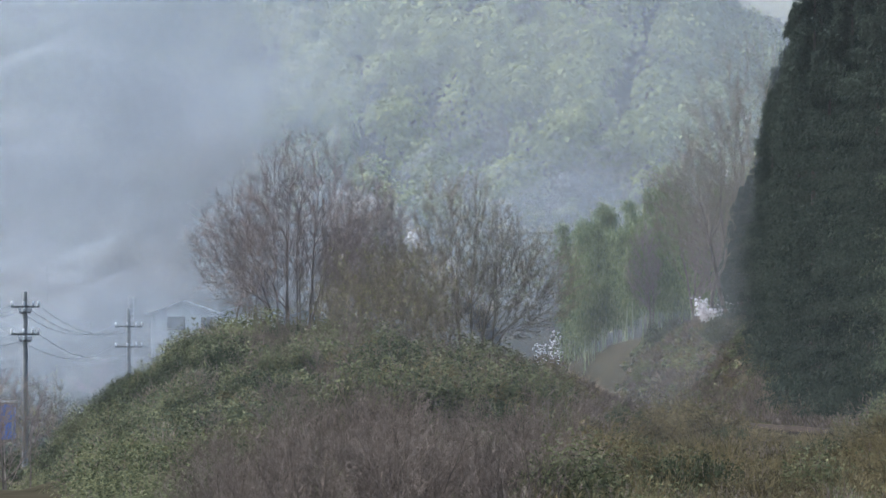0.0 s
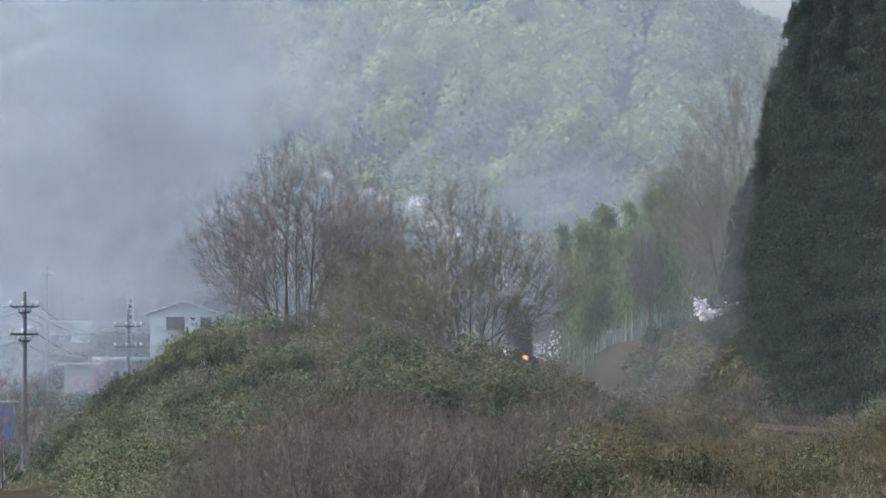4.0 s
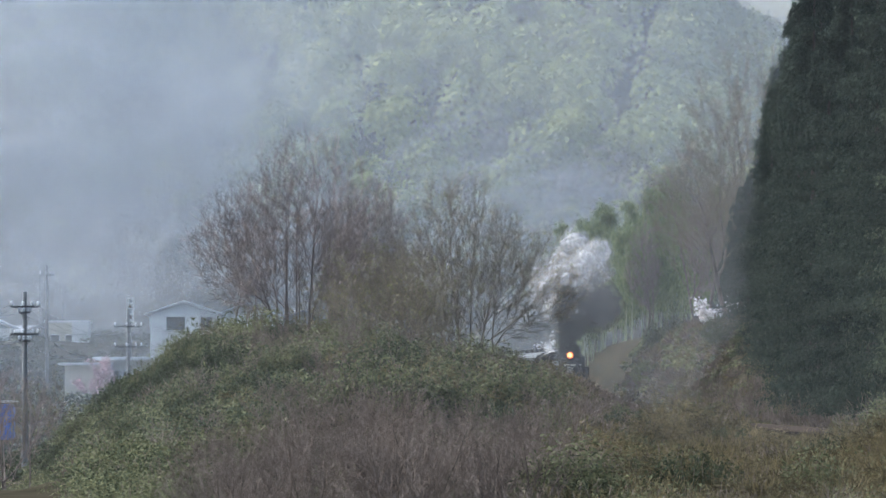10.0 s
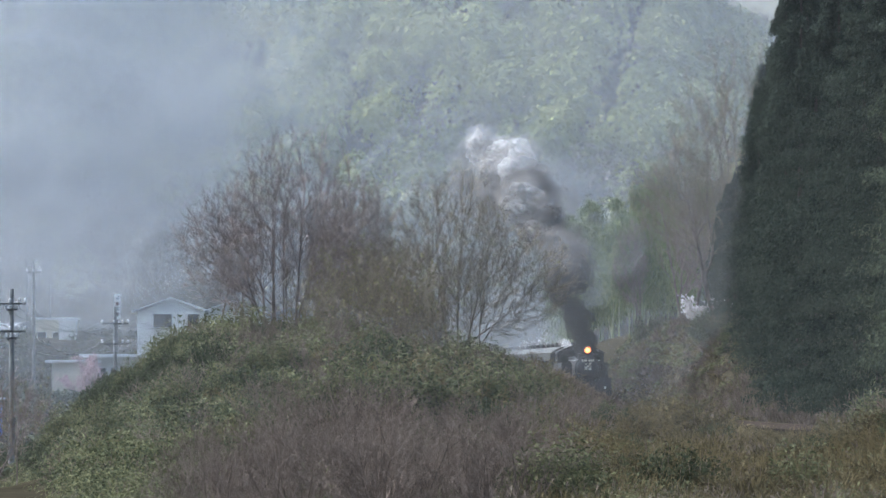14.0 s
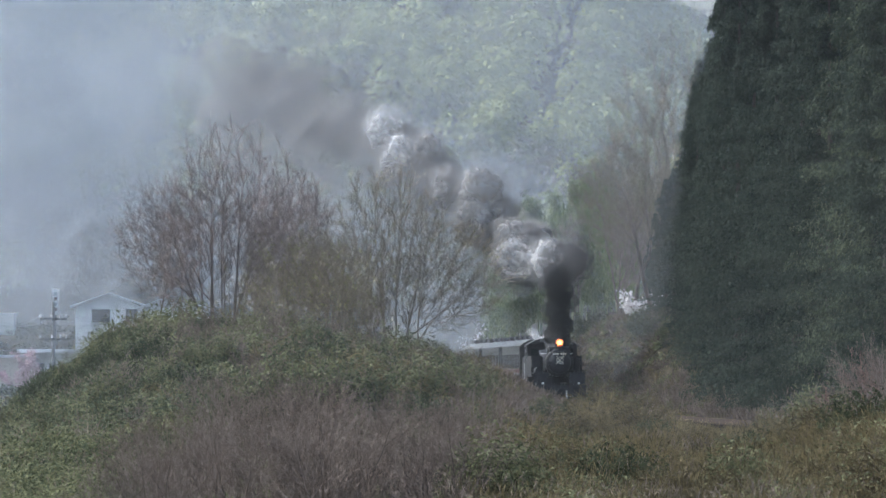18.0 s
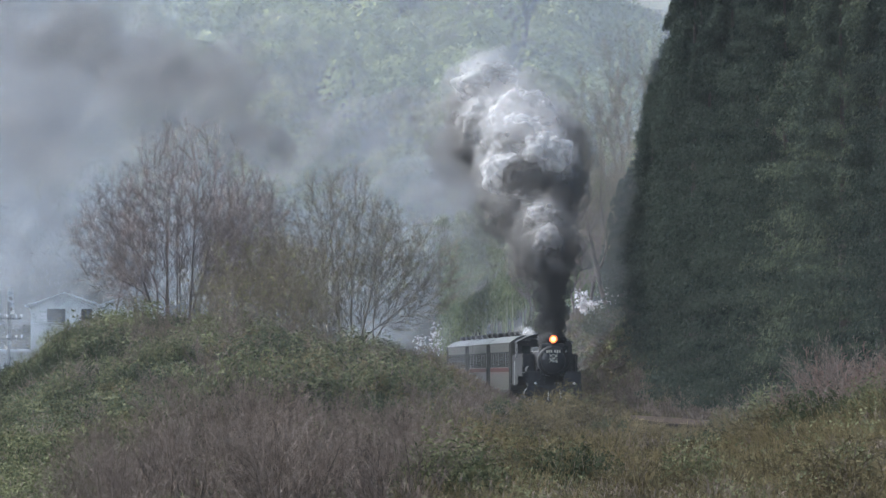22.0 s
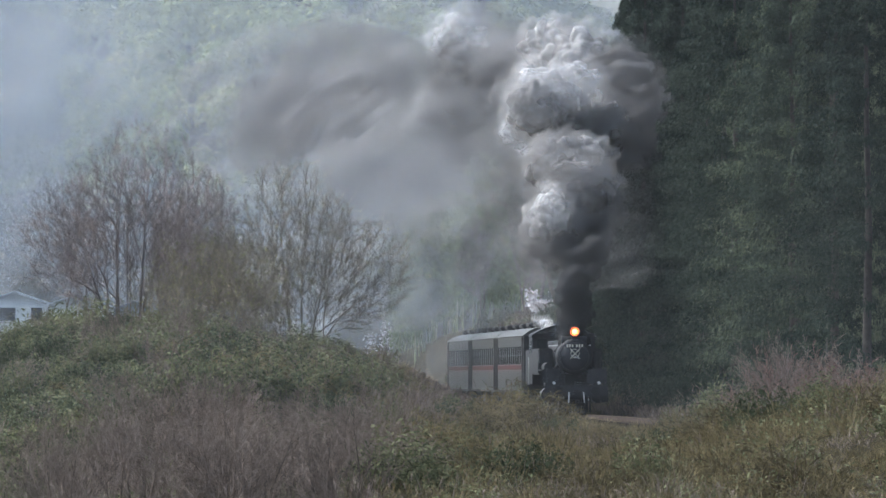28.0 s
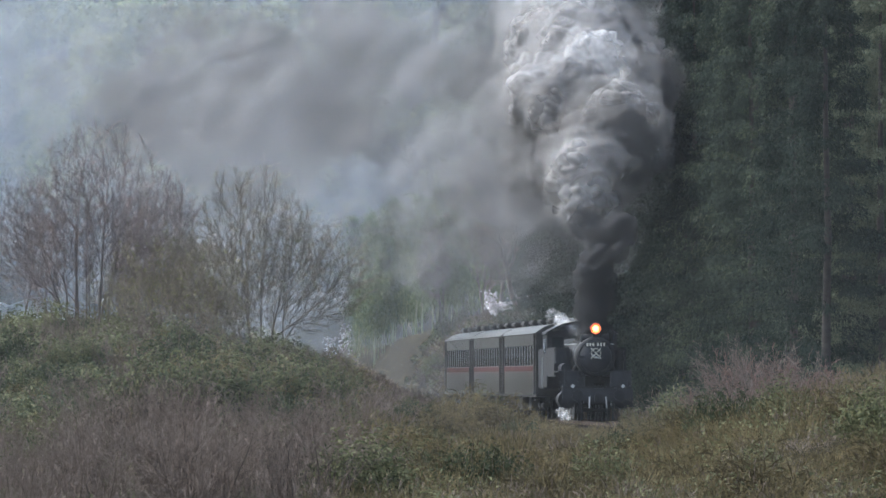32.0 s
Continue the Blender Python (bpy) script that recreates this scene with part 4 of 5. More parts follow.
def build_poles():
    y1, y2 = 345, 455
    utility_pole(at_bearing(45, y1), y1, float(ground_z(at_bearing(45, y1), y1)), at_height(517, y1), ((.75, .72), (1.05, .3), (2.15, .72), (2.5, .3)), "grey concrete power pole with two crossarms")
    utility_pole(at_bearing(228, y2), y2, float(ground_z(at_bearing(228, y2), y2)), at_height(548, y2), ((1.15, .92), (2.5, .92)), "grey concrete power pole beside the knoll")
    for u, y, v in ((72, 640, 440), (112, 640, 480), (84, 560, 470)):
        utility_pole(at_bearing(u, y), y, at_height(690, y), at_height(v, y), ((.8, .6),), "distant hazy power pole")
    cable = new("power_cables")
    pieces = []
    for (ua, va, ya), (ub, vb, yb) in [((45 + o, v, y1), (228 + o2, v2, y2)) for o, o2, v, v2 in ((-24, -24, 540, 573), (0, 0, 541, 573), (24, 22, 541, 573), (-24, -24, 592, 610), (24, 22, 592, 610))] + \
            [((45 + o, v, y1), (-300 + o, v - 30, 300)) for o, v in ((-24, 540), (0, 541), (24, 541), (-24, 592), (24, 592))] + [((228 + o, v, y2), (640 + o, v - 20, 500)) for o, v in ((-24, 573), (22, 573), (-24, 610), (22, 610))]:
        t = np.linspace(0, 1, 12)
        a = np.array([at_bearing(ua, ya), ya, at_height(va, ya)])
        b = np.array([at_bearing(ub, yb), yb, at_height(vb, yb)])
        P = a + (b - a) * t[:, None]
        P[:, 2] -= 2.2 * 4 * t * (1 - t) * .5
        pieces.append((P[None], np.full((1, 12), .012)))
    for P, R in pieces:
        under("cable", mesh_of("cable", *tubes(P, R, 4), M_WIRE), cable)
    tagged(cable, "thin black power cables between poles", "cables")
    # stakes of a small plot beside the track
    rng = np.random.default_rng(61)
    me = bpy.data.meshes.new("stake")
    bm = rod(B(), (0, 0, -.3), (0, 0, 1.5), .045, 7, .035)
    bm.to_mesh(me)
    bm.free()
    me.materials.append(M_WOODPOST)
    for u in np.linspace(1028, 1092, 12):
        y = rng.uniform(395, 415)
        x = at_bearing(u + rng.uniform(-2, 2), y)
        ob = under("stake", me)
        ob.matrix_basis = pose(x, y, float(ground_z(x, y)), rng.uniform(-5, 5), rng.uniform(-5, 5)) @ Matrix.Scale(rng.uniform(.6, 1.1), 4)
        tagged(ob, "thin weathered wooden stake in the ground", "stake", "stakes beside the track")


build_poles()


# ---- the locomotive (nose at y = 0, rails at z = 0, running towards +y) ----
def wheelset(parent, y, r, name="wheelset", mat=None, spokes=10, x=.567):
    root = new(name)
    root.parent = parent
    part("axle", rod(B(), (-x, 0, 0), (x, 0, 0), .08, 12), M_IRON, root)
    for s in (-1, 1):
        bm = lathe(B(), [(.02, -.09), (.16, -.09), (.17, -.03), (r - .12, -.02), (r - .1, -.06), (r, -.06), (r, .05), (r + .025, .06), (r + .025, .075), (r - .1, .075), (r - .12, .03), (.17, .04), (.02, .08)], 28, Matrix.Translation((s * x, 0, 0)) @ pose(0, 0, 0, 0, -90 * s, 0))
        part("wheel", bm, mat or M_IRON, root)
    root.matrix_basis = pose(0, y, r)
    return root


WHEELS = []


def build_locomotive():
    root = new("steam_locomotive")

    def P(name, bm, mat=M_IRON, parent=root, label="", smooth=False):
        return part(name, bm, mat, parent, label, smooth)

    ax = pose(0, 0, 0, -90, 0, 0)
    P("boiler", lathe(B(), [(.02, -8.2), (.74, -8.2), (.74, -2.9), (.76, -2.88), (.76, -2.8), (.74, -2.78), (.74, -1.5)], 40, Matrix.Translation((0, 0, 2.5)) @ pose(0, 0, 0, -90, 0, 0)), M_IRON, smooth=True)
    P("smokebox", lathe(B(), [(.02, -2.2), (.78, -2.2), (.78, -1.02), (.74, -.98)], 40, Matrix.Translation((0, 0, 2.5)) @ ax), M_IRON, smooth=True)
    door = P("smokebox_door", lathe(B(), [(.6, -1.0), (.63, -.96), (.6, -.9), (.4, -.82), (.15, -.78), (.05, -.77)], 40, Matrix.Translation((0, 0, 2.5)) @ ax), M_IRON_GREY, label="domed dusty grey smokebox door", smooth=True)
    P("door_ring", lathe(B(), [(.63, -.985), (.655, -.985), (.655, -.94), (.63, -.94)], 40, Matrix.Translation((0, 0, 2.5)) @ ax, True), M_IRON_GREY, door)
    P("hinge", box(B(), (.42, -.86, 2.5), (.5, .06, .1), .02), M_IRON, door)
    P("handle", rod(rod(B(), (-.16, -.74, 2.42), (.16, -.74, 2.58), .018, 8), (0, -.82, 2.5), (0, -.72, 2.5), .03, 8), M_STEEL, door)
    plate = P("number_plate", box(B(), (0, -.86, 2.98), (.82, .05, .2), .01), M_IRON, root)
    for i, xx in enumerate((-.32, -.2, -.08, .1, .22, .33)):
        P("lettering", box(B(), (xx, -.825, 2.98), (.07, .02, .13)), M_CREAM, plate)
    em = P("emblem", lathe(B(), [(.17, 0), (.195, 0), (.195, .02), (.17, .02)], 24, Matrix.Translation((0, -.76, 2.64)) @ ax, True), M_CREAM, root, "cream ring emblem with crossed bars")
    for a in (45, -45):
        P("crossed_bar", box(B(), (0, -.74, 2.64), (.6, .02, .032), 0, pose(0, 0, 0, 0, a, 0)), M_CREAM, em)
    P("door_rail", lathe(B(), [(.69, -.94), (.705, -.925), (.69, -.91), (.675, -.925)], 40, Matrix.Translation((0, 0, 2.5)) @ ax, True), M_IRON_GREY, door)
    for a in range(0, 360, 30):
        ca, sa = math.cos(radians(a)), math.sin(radians(a))
        P("clamp", box(B(), (.67 * ca, -.95, 2.5 + .67 * sa), (.07, .08, .07), .01), M_IRON, door)
    # pumps, pipes and boxes about the front
    P("air_pump", rod(rod(B(), (-1.02, -2.2, 2.0), (-1.02, -2.2, 2.75), .2, 16), (-1.02, -2.2, 2.35), (-1.02, -2.2, 2.5), .24, 16), M_IRON)
    P("air_reservoir", rod(B(), (1.1, -3.3, 2.05), (1.1, -1.6, 2.05), .2, 16), M_IRON)
    P("tool_box", box(B(), (1.2, -3.1, 2.5), (.45, .5, .5), .03), M_IRON_GREY)
    P("lubricator", box(B(), (.55, -1.1, 1.5), (.3, .25, .3), .02), M_IRON)
    P("turbo_generator", rod(rod(B(), (-.42, -1.7, 3.42), (-.42, -2.2, 3.42), .17, 16), (-.42, -1.85, 3.42), (-.42, -1.95, 3.42), .23, 16), M_IRON_GREY, label="small grey turbo generator")
    for s in (-1, 1):
        P("steam_pipe", rod(B(), (s * .62, -1.7, 2.2), (s * 1.0, -2.1, 1.5), .12, 12), M_IRON)
        P("brake_pipe", rod(B(), (s * .5, -.18, 1.28), (s * .5, -.18, 1.85), .025, 8), M_IRON_GREY)
        P("lamp_iron", box(B(), (s * 1.2, -.1, 1.42), (.05, .05, .3)), M_IRON)
        P("deck_edge", box(B(), (s * 1.33, -.75, 1.36), (.04, 1.3, .04)), M_IRON_GREY)
        P("guard_rail", rod(B(), (s * .4, -1.0, 1.95), (s * 1.38, -1.0, 1.95), .016, 8), M_IRON_GREY)
    # chimney, domes, fittings
    P("chimney", lathe(B(), [(.34, 0), (.25, .1), (.22, .3), (.23, .62), (.28, .66), (.28, .72), (.2, .72)], 24, Matrix.Translation((0, -1.75, 3.2))), M_IRON, smooth=True)
    P("steam_dome", lathe(B(), [(.42, 0), (.4, .3), (.3, .52), (.12, .62), (.02, .64)], 24, Matrix.Translation((0, -3.4, 3.15))), M_IRON, smooth=True)
    P("sand_dome", lathe(B(), [(.42, 0), (.4, .28), (.3, .46), (.12, .54), (.02, .56)], 24, Matrix.Translation((0, -5.2, 3.15))), M_IRON, smooth=True)
    for xx in (-.25, .1):
        P("whistle", rod(B(), (xx, -6.7, 3.2), (xx, -6.7, 3.95), .045, 10), M_IRON_GREY)
    P("feedwater_heater", rod(B(), (-.55, -1.35, 3.2), (.55, -1.35, 3.2), .2, 20), M_IRON)
    lamp = P("headlamp", lathe(B(), [(.12, -.3), (.21, -.24), (.24, 0), (.25, .04), (.2, .04)], 28, Matrix.Translation((0, -1.0, 3.6)) @ ax), M_IRON, smooth=True)
    P("lens", lathe(B(), [(.13, .0), (.12, .05), (.07, .075), (.01, .08)], 24, Matrix.Translation((0, -1.0, 3.6)) @ ax), M_LAMP, lamp, "bright yellow lit lens")
    # glowing ring added to imitate the bloom about the lit lens
    P("halo_ring", lathe(B(), [(.133, .0), (.195, .045), (.195, .055), (.133, .03)], 24, Matrix.Translation((0, -1.0, 3.6)) @ ax, True), M_LAMP_HALO, lamp, "orange ring standing in for the lamp's glare halo")
    P("lamp_bracket", box(B(), (0, -1.15, 3.3), (.22, .3, .25), .02), M_IRON, lamp)
    # front deck, beam, buffers
    P("buffer_beam", box(B(), (0, -.12, 1.02), (2.75, .14, .5), .02), M_IRON_GREY)
    P("front_deck", box(B(), (0, -.75, 1.32), (2.7, 1.3, .05), .01), M_IRON)
    for s in (-1, 1):
        P("footplate_apron", box(B(), (s * 1.0, -1.05, 1.62), (.82, .06, .62), .03), M_IRON_GREY, label="dusty grey front plate")
        P("running_board", box(B(), (s * 1.12, -4.4, 1.92), (.62, 6.2, .05), .01), M_IRON)
        b = P("buffer", rod(rod(B(), (s * .82, -.1, 1.0), (s * .82, .25, 1.0), .1, 14), (s * .82, .24, 1.0), (s * .82, .3, 1.0), .21, 20), M_IRON)
        m = P("marker_lamp", rod(B(), (s * .98, -.02, 1.36), (s * .98, .1, 1.36), .085, 14), M_IRON)
        P("lens", rod(B(), (s * .98, .1, 1.36), (s * .98, .13, 1.36), .07, 14), M_PORCELAIN, m, "pale glass marker lens")
        P("step", box(box(B(), (s * 1.25, -.35, .55), (.32, .3, .03)), (s * 1.25, -.5, .8), (.34, .03, .5)), M_IRON)
        P("handrail", rod(B(), (s * 1.3, -.15, 1.3), (s * 1.3, -.15, 2.05), .018, 8), M_IRON_GREY)
        P("cylinder", rod(rod(B(), (s * 1.08, -2.75, .82), (s * 1.08, -1.55, .82), .34, 24), (s * 1.05, -2.7, 1.35), (s * 1.05, -1.6, 1.35), .2, 18), M_IRON)
        P("side_tank", box(B(), (s * 1.1, -5.5, 2.3), (.64, 4.0, 1.15), .05), M_IRON)
        P("boiler_rail", rod(B(), (s * .72, -7, 3.0), (s * .72, -1.2, 3.0), .02, 8), M_STEEL)
        P("side_rod", box(B(), (s * .92, -5.2, .62), (.05, 3.2, .1), .01), M_STEEL)
        P("valve_gear", box(B(), (s * 1.0, -3.6, .95), (.06, 1.7, .08), .01, pose(0, 0, 0, 4, 0, 0)), M_STEEL)
        P("cab_handrail", rod(B(), (s * 1.43, -9.55, 1.3), (s * 1.43, -9.55, 2.5), .018, 8), M_STEEL)
    P("coupler", box(box(B(), (0, .12, .9), (.2, .45, .24), .03), (0, .38, .9), (.32, .18, .3), .04), M_IRON)
    P("coupling_hose", rod(rod(B(), (.32, 0, .95), (.34, .1, .5), .03, 8), (-.32, 0, .95), (-.34, .1, .5), .03, 8), M_PORCELAIN, label="pale hose ends")
    P("snow_guard", box(box(B(), (-.6, -.1, .42), (.06, .06, .75), .01), (.6, -.1, .42), (.06, .06, .75), .01), M_IRON)
    P("frame", box(B(), (0, -6.0, .95), (1.0, 11.2, .55), .03), M_IRON)
    # cab and bunker
    bm = B()
    box(bm, (-1.38, -8.5, 2.35), (.05, 2.1, 2.1))
    box(bm, (1.38, -8.5, 2.35), (.05, 2.1, 2.1))
    box(bm, (-1.05, -7.45, 2.55), (.66, .05, 2.0))
    box(bm, (1.05, -7.45, 2.55), (.66, .05, 2.0))
    box(bm, (0, -7.45, 3.45), (1.5, .05, .35))
    cab = P("cab", bm, M_IRON)
    for s in (-1, 1):
        P("window", box(B(), (s * .98, -7.41, 3.05), (.42, .03, .5), .01), M_WINDOW, cab)
        P("window", box(B(), (s * 1.41, -8.5, 2.95), (.03, .9, .6), .01), M_WINDOW, cab)
    bm = B()
    n = 12
    for y in (-7.2, -9.75):
        for k in range(n + 1):
            xx = -1.46 + 2.92 * k / n
            for dz in (0, .06):
                bm.verts.new((xx, y, 3.42 + .48 * (1 - (xx / 1.46) ** 2) + dz))
    bm.verts.ensure_lookup_table()
    w = 2 * (n + 1)
    for k in range(n):
        a = 2 * k
        for q in ((a, a + 2, a + 2 + w, a + w), (a + 1, a + 1 + w, a + 3 + w, a + 3), (a, a + 1, a + 3, a + 2), (a + w, a + 2 + w, a + 3 + w, a + 1 + w)):
            bm.faces.new([bm.verts[i] for i in q])
    P("cab_roof", bm, M_IRON, cab)
    P("bunker", box(B(), (0, -11.1, 2.05), (2.76, 2.5, 1.6), .05), M_IRON)
    P("coal_load", lathe(B(), [(1.2, 0), (1.05, .2), (.6, .35), (.1, .42)], 12, Matrix.Translation((0, -11.1, 2.85))), M_IRON)
    for y, r in ((-2.0, .42), (-4.0, .7), (-5.6, .7), (-7.2, .7), (-9.2, .42), (-10.6, .42)):
        WHEELS.append((wheelset(root, y, r, spokes=12 if r > .5 else 9), y, r))
    return tagged(root, "black steam tank locomotive with its headlamp lit", "locomotive")


LOCO = build_locomotive()


# ---- the coaches (leading end at y = 0) ----
def build_coach():
    root = new("railway_coach")
    L, W = 19.5, 2.86

    def P(name, bm, mat, parent=root, label="", smooth=False):
        return part(name, bm, mat, parent, label, smooth)

    for s in (-1, 1):
        bm = box(B(), (s * (W / 2 - .03), -L / 2, 1.6), (.06, L - 3.0, 1.2), .01)
        P("side_panel", bm, M_COACH)
        P("upper_panel", box(B(), (s * (W / 2 - .03), -L / 2, 3.27), (.06, L - 3.0, .5), .01), M_COACH)
        P("red_stripe", box(B(), (s * (W / 2 + .004), -L / 2, 2.06), (.012, L - 3.0, .2)), M_RED, label="faded red stripe below the windows")
        P("lower_sill", box(B(), (s * (W / 2 - .04), -L / 2, .96), (.06, L - .1, .1), .01), M_COACH_END)
        nwin = 11
        step = (L - 3.0) / nwin
        for i in range(nwin):
            yc = -1.5 - step * (i + .5)
            pane = P("window", box(B(), (s * (W / 2 - .045), yc, 2.61), (.03, step - .3, .82)), M_WINDOW)
            P("window_post", box(B(), (s * (W / 2 - .03), yc + step / 2, 2.61), (.06, .32, .84), .008), M_COACH)
            P("sash_bar", box(B(), (s * (W / 2 - .028), yc, 2.62), (.03, step - .3, .05)), M_IRON_GREY, pane)
        for yd in (-.75, -L + .75):
            d = P("door", box(B(), (s * (W / 2 - .1), yd, 2.2), (.06, .95, 2.1), .02), M_COACH_END, label="recessed dark end door")
            P("pane", box(B(), (s * (W / 2 - .064), yd, 2.75), (.02, .5, .7)), M_WINDOW, d)
            P("door_stripe", box(B(), (s * (W / 2 - .066), yd, 2.06), (.014, .95, .2)), M_RED, d)
            for e in (-.62, .62):
                P("corner_post", box(B(), (s * (W / 2 - .04), yd + e, 2.2), (.08, .26, 2.5), .02), M_COACH_END)
            P("step", box(B(), (s * (W / 2 - .15), yd, .78), (.28, .9, .05)), M_COACH_END)
    for yy in (-.04, -L + .04):
        e = P("end_wall", box(B(), (0, yy, 2.25), (W - .1, .08, 2.6), .03), M_COACH_END)
        P("gangway", box(B(), (0, yy + (.22 if yy > -1 else -.22), 2.2), (1.0, .4, 2.1), .04), M_COACH_END, e)
    bm = B()
    n = 14
    prof = [(-W / 2 - .03 + (W + .06) * k / n) for k in range(n + 1)]
    for y in (0, -L):
        for xx in prof:
            u = abs(xx) / (W / 2 + .03)
            bm.verts.new((xx, y, 3.5 + .42 * (1 - u ** 3.2)))
        bm.verts.new((W / 2 - .02, y, 3.46))
        bm.verts.new((-W / 2 + .02, y, 3.46))
    bm.verts.ensure_lookup_table()
    w = n + 3
    for k in range(w):
        bm.faces.new([bm.verts[i] for i in (k, (k + 1) % w, (k + 1) % w + w, k + w)])
    bm.faces.new(bm.verts[:w])
    bm.faces.new(bm.verts[w:2 * w])
    P("roof", bm, M_ROOF)
    for i in range(4):
        P("roof_ventilator", box(box(B(), (.25, -2.6 - i * 4.75, 4.02), (1.0, 1.9, .2), .05), (.25, -2.6 - i * 4.75, 3.92), (.8, 1.6, .15)), M_COACH_END, label="dark roof ventilator hood")
    P("floor", box(B(), (0, -L / 2, 1.0), (W - .16, L - .2, .12)), M_COACH_END)
    P("underframe", box(B(), (0, -L / 2, .78), (1.4, L - 4, .3), .03), M_COACH_END)
    for k, yy in enumerate((-7.0, -9.5, -12.2)):
        P("equipment_box", box(B(), (-.85 if k % 2 else .75, yy, .6), (.8, 1.6, .55), .03), M_COACH_END)
    for yb in (-3.0, -L + 3.0):
        bog = P("bogie_frame", box(box(box(B(), (-.95, yb, .55), (.12, 2.9, .22), .03), (.95, yb, .55), (.12, 2.9, .22), .03), (0, yb, .6), (1.9, .4, .22), .03), M_COACH_END)
        for s in (-1, 1):
            P("spring", rod(B(), (s * .95, yb, .35), (s * .95, yb, .85), .11, 10), M_IRON, bog)
        for e in (-1.05, 1.05):
            wheelset(root, yb + e, .43, spokes=0)
    return tagged(root, "dark brown passenger coach with a red stripe", "railway coach", "coaches of the train")


COACHES = [build_coach()]
COACHES += [copy_thing(COACHES[0], Matrix()) for _ in range(2)]
for c in COACHES:
    WHEELS += [(o, o.matrix_basis.translation.y, .43) for o in c.children if o.name.startswith("wheelset")]


# ---- smoke and stand-in haze veils ----
def nose_y(t):
    """Where the locomotive's nose is along the line, in metres from the camera."""
    return float(np.interp(t, [-30, 0, 6, 9, 13, 19, 25, 28, 32, 40], [735, 506, 462, 440, 411, 366, 319, 295, 263, 202]))


def puff_mesh(name, seed, sub, shells, rough, mat_core, mat_shell):
    """A billowing puff of radius about 1: a lumpy body and thinner skins round it, in one mesh."""
    vs, fs, mi, n = [], [], [], 0
    off = Vector((seed * 7.3, seed * 3.1, seed * 5.7))
    for k, (r, s) in enumerate(shells):
        bm = B()
        bmesh.ops.create_icosphere(bm, subdivisions=s, radius=1)
        for v in bm.verts:
            p = v.co.normalized()
            w = .55 * abs(noise.noise(p * 1.5 + off)) + .33 * abs(noise.noise(p * 3.1 + off * 2 + Vector((k * .35, 0, 0)))) + .06 * abs(noise.noise(p * 6.5 + off * 3))
            v.co = p * r * (.95 - .25 * rough + rough * w)
        bm.verts.index_update()
        vs.append(np.array([v.co[:] for v in bm.verts]))
        f = np.array([[v.index for v in q.verts] for q in bm.faces])
        fs.append(f + n)
        mi += [0 if k == 0 and mat_core else 1] * len(f)
        n += len(vs[-1])
        bm.free()
    me = mesh_of(name, np.concatenate(vs), np.concatenate(fs), mat_core or mat_shell, True)
    me.materials.append(mat_shell)
    me.polygons.foreach_set("material_index", np.array(mi, np.int32))
    return me


PUFF_DENSE = [[puff_mesh("puff", i + 5 * k, 5, ((1.0, 5),), .74, None, m) for i in range(4)] for k, m in enumerate((S_PALE, S_SOOT_SHADE, S_GREY))]
PUFF_FRINGE = [[puff_mesh("fringe", 10 + i + 5 * k, 3, ((1.14, 4),), 1.0, None, m) for i in range(3)] for k, m in enumerate((S_PALE_SHELL, S_SOOT_SHADE_SHELL, S_GREY_SHELL))]
PUFF_DARK = [puff_mesh("puff", 20 + i, 3, ((1.0, 3),), .8, None, S_DARK) for i in range(3)]
PUFF_THIN = [puff_mesh("puff", 40 + i, 4, ((1.0, 4),), .55, None, S_THIN) for i in range(6)]
PUFF_BAND = [puff_mesh("puff", 50 + i, 4, ((1.0, 4),), .6, None, S_BAND) for i in range(5)]
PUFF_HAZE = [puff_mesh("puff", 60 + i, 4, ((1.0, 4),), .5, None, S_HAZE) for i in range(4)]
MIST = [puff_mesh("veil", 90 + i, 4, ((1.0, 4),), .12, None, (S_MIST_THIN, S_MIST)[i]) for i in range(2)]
PUFF_STEAM = [puff_mesh("puff", 80 + i, 3, ((1.0, 3),), .9, None, S_WHITE) for i in range(3)]

PLUME = tagged(new("smoke_plume"), "billowing dark grey coal smoke from the chimney", "smoke")
STEAM = tagged(new("steam_cloud"), "white steam blowing off beside the engine", "steam")
BANK = tagged(new("smoke_bank"), "blue-grey smoke hanging over the valley, with veils standing in for air haze", "smoke")

# the wind across the line, metres a second, until it dies down at CALM
CALM = 17.2
WIND_T = [-30, 3.5, 5.0, 6, 8, 9, 10, 11, 13, 15, 17, 17.3, 25, 27, 40]
WIND_X = [-2.2, -2.2, .6, 2.0, 2.2, 1.4, -.2, -.9, -1.5, -2.8, -3.2, .1, .2, .75, .75]


def by_birth(tb, early, weak, windy, calm, late):
    return float(np.interp(tb, [3, 5, 9, 11, 17.15, 17.2, 24, 28], [early, weak, weak, windy, windy, calm, calm, late]))


def chimney(t):
    y = nose_y(t) + 1.75
    return np.array([float(track_x(y)), y, float(rail_z(y)) + 3.95])


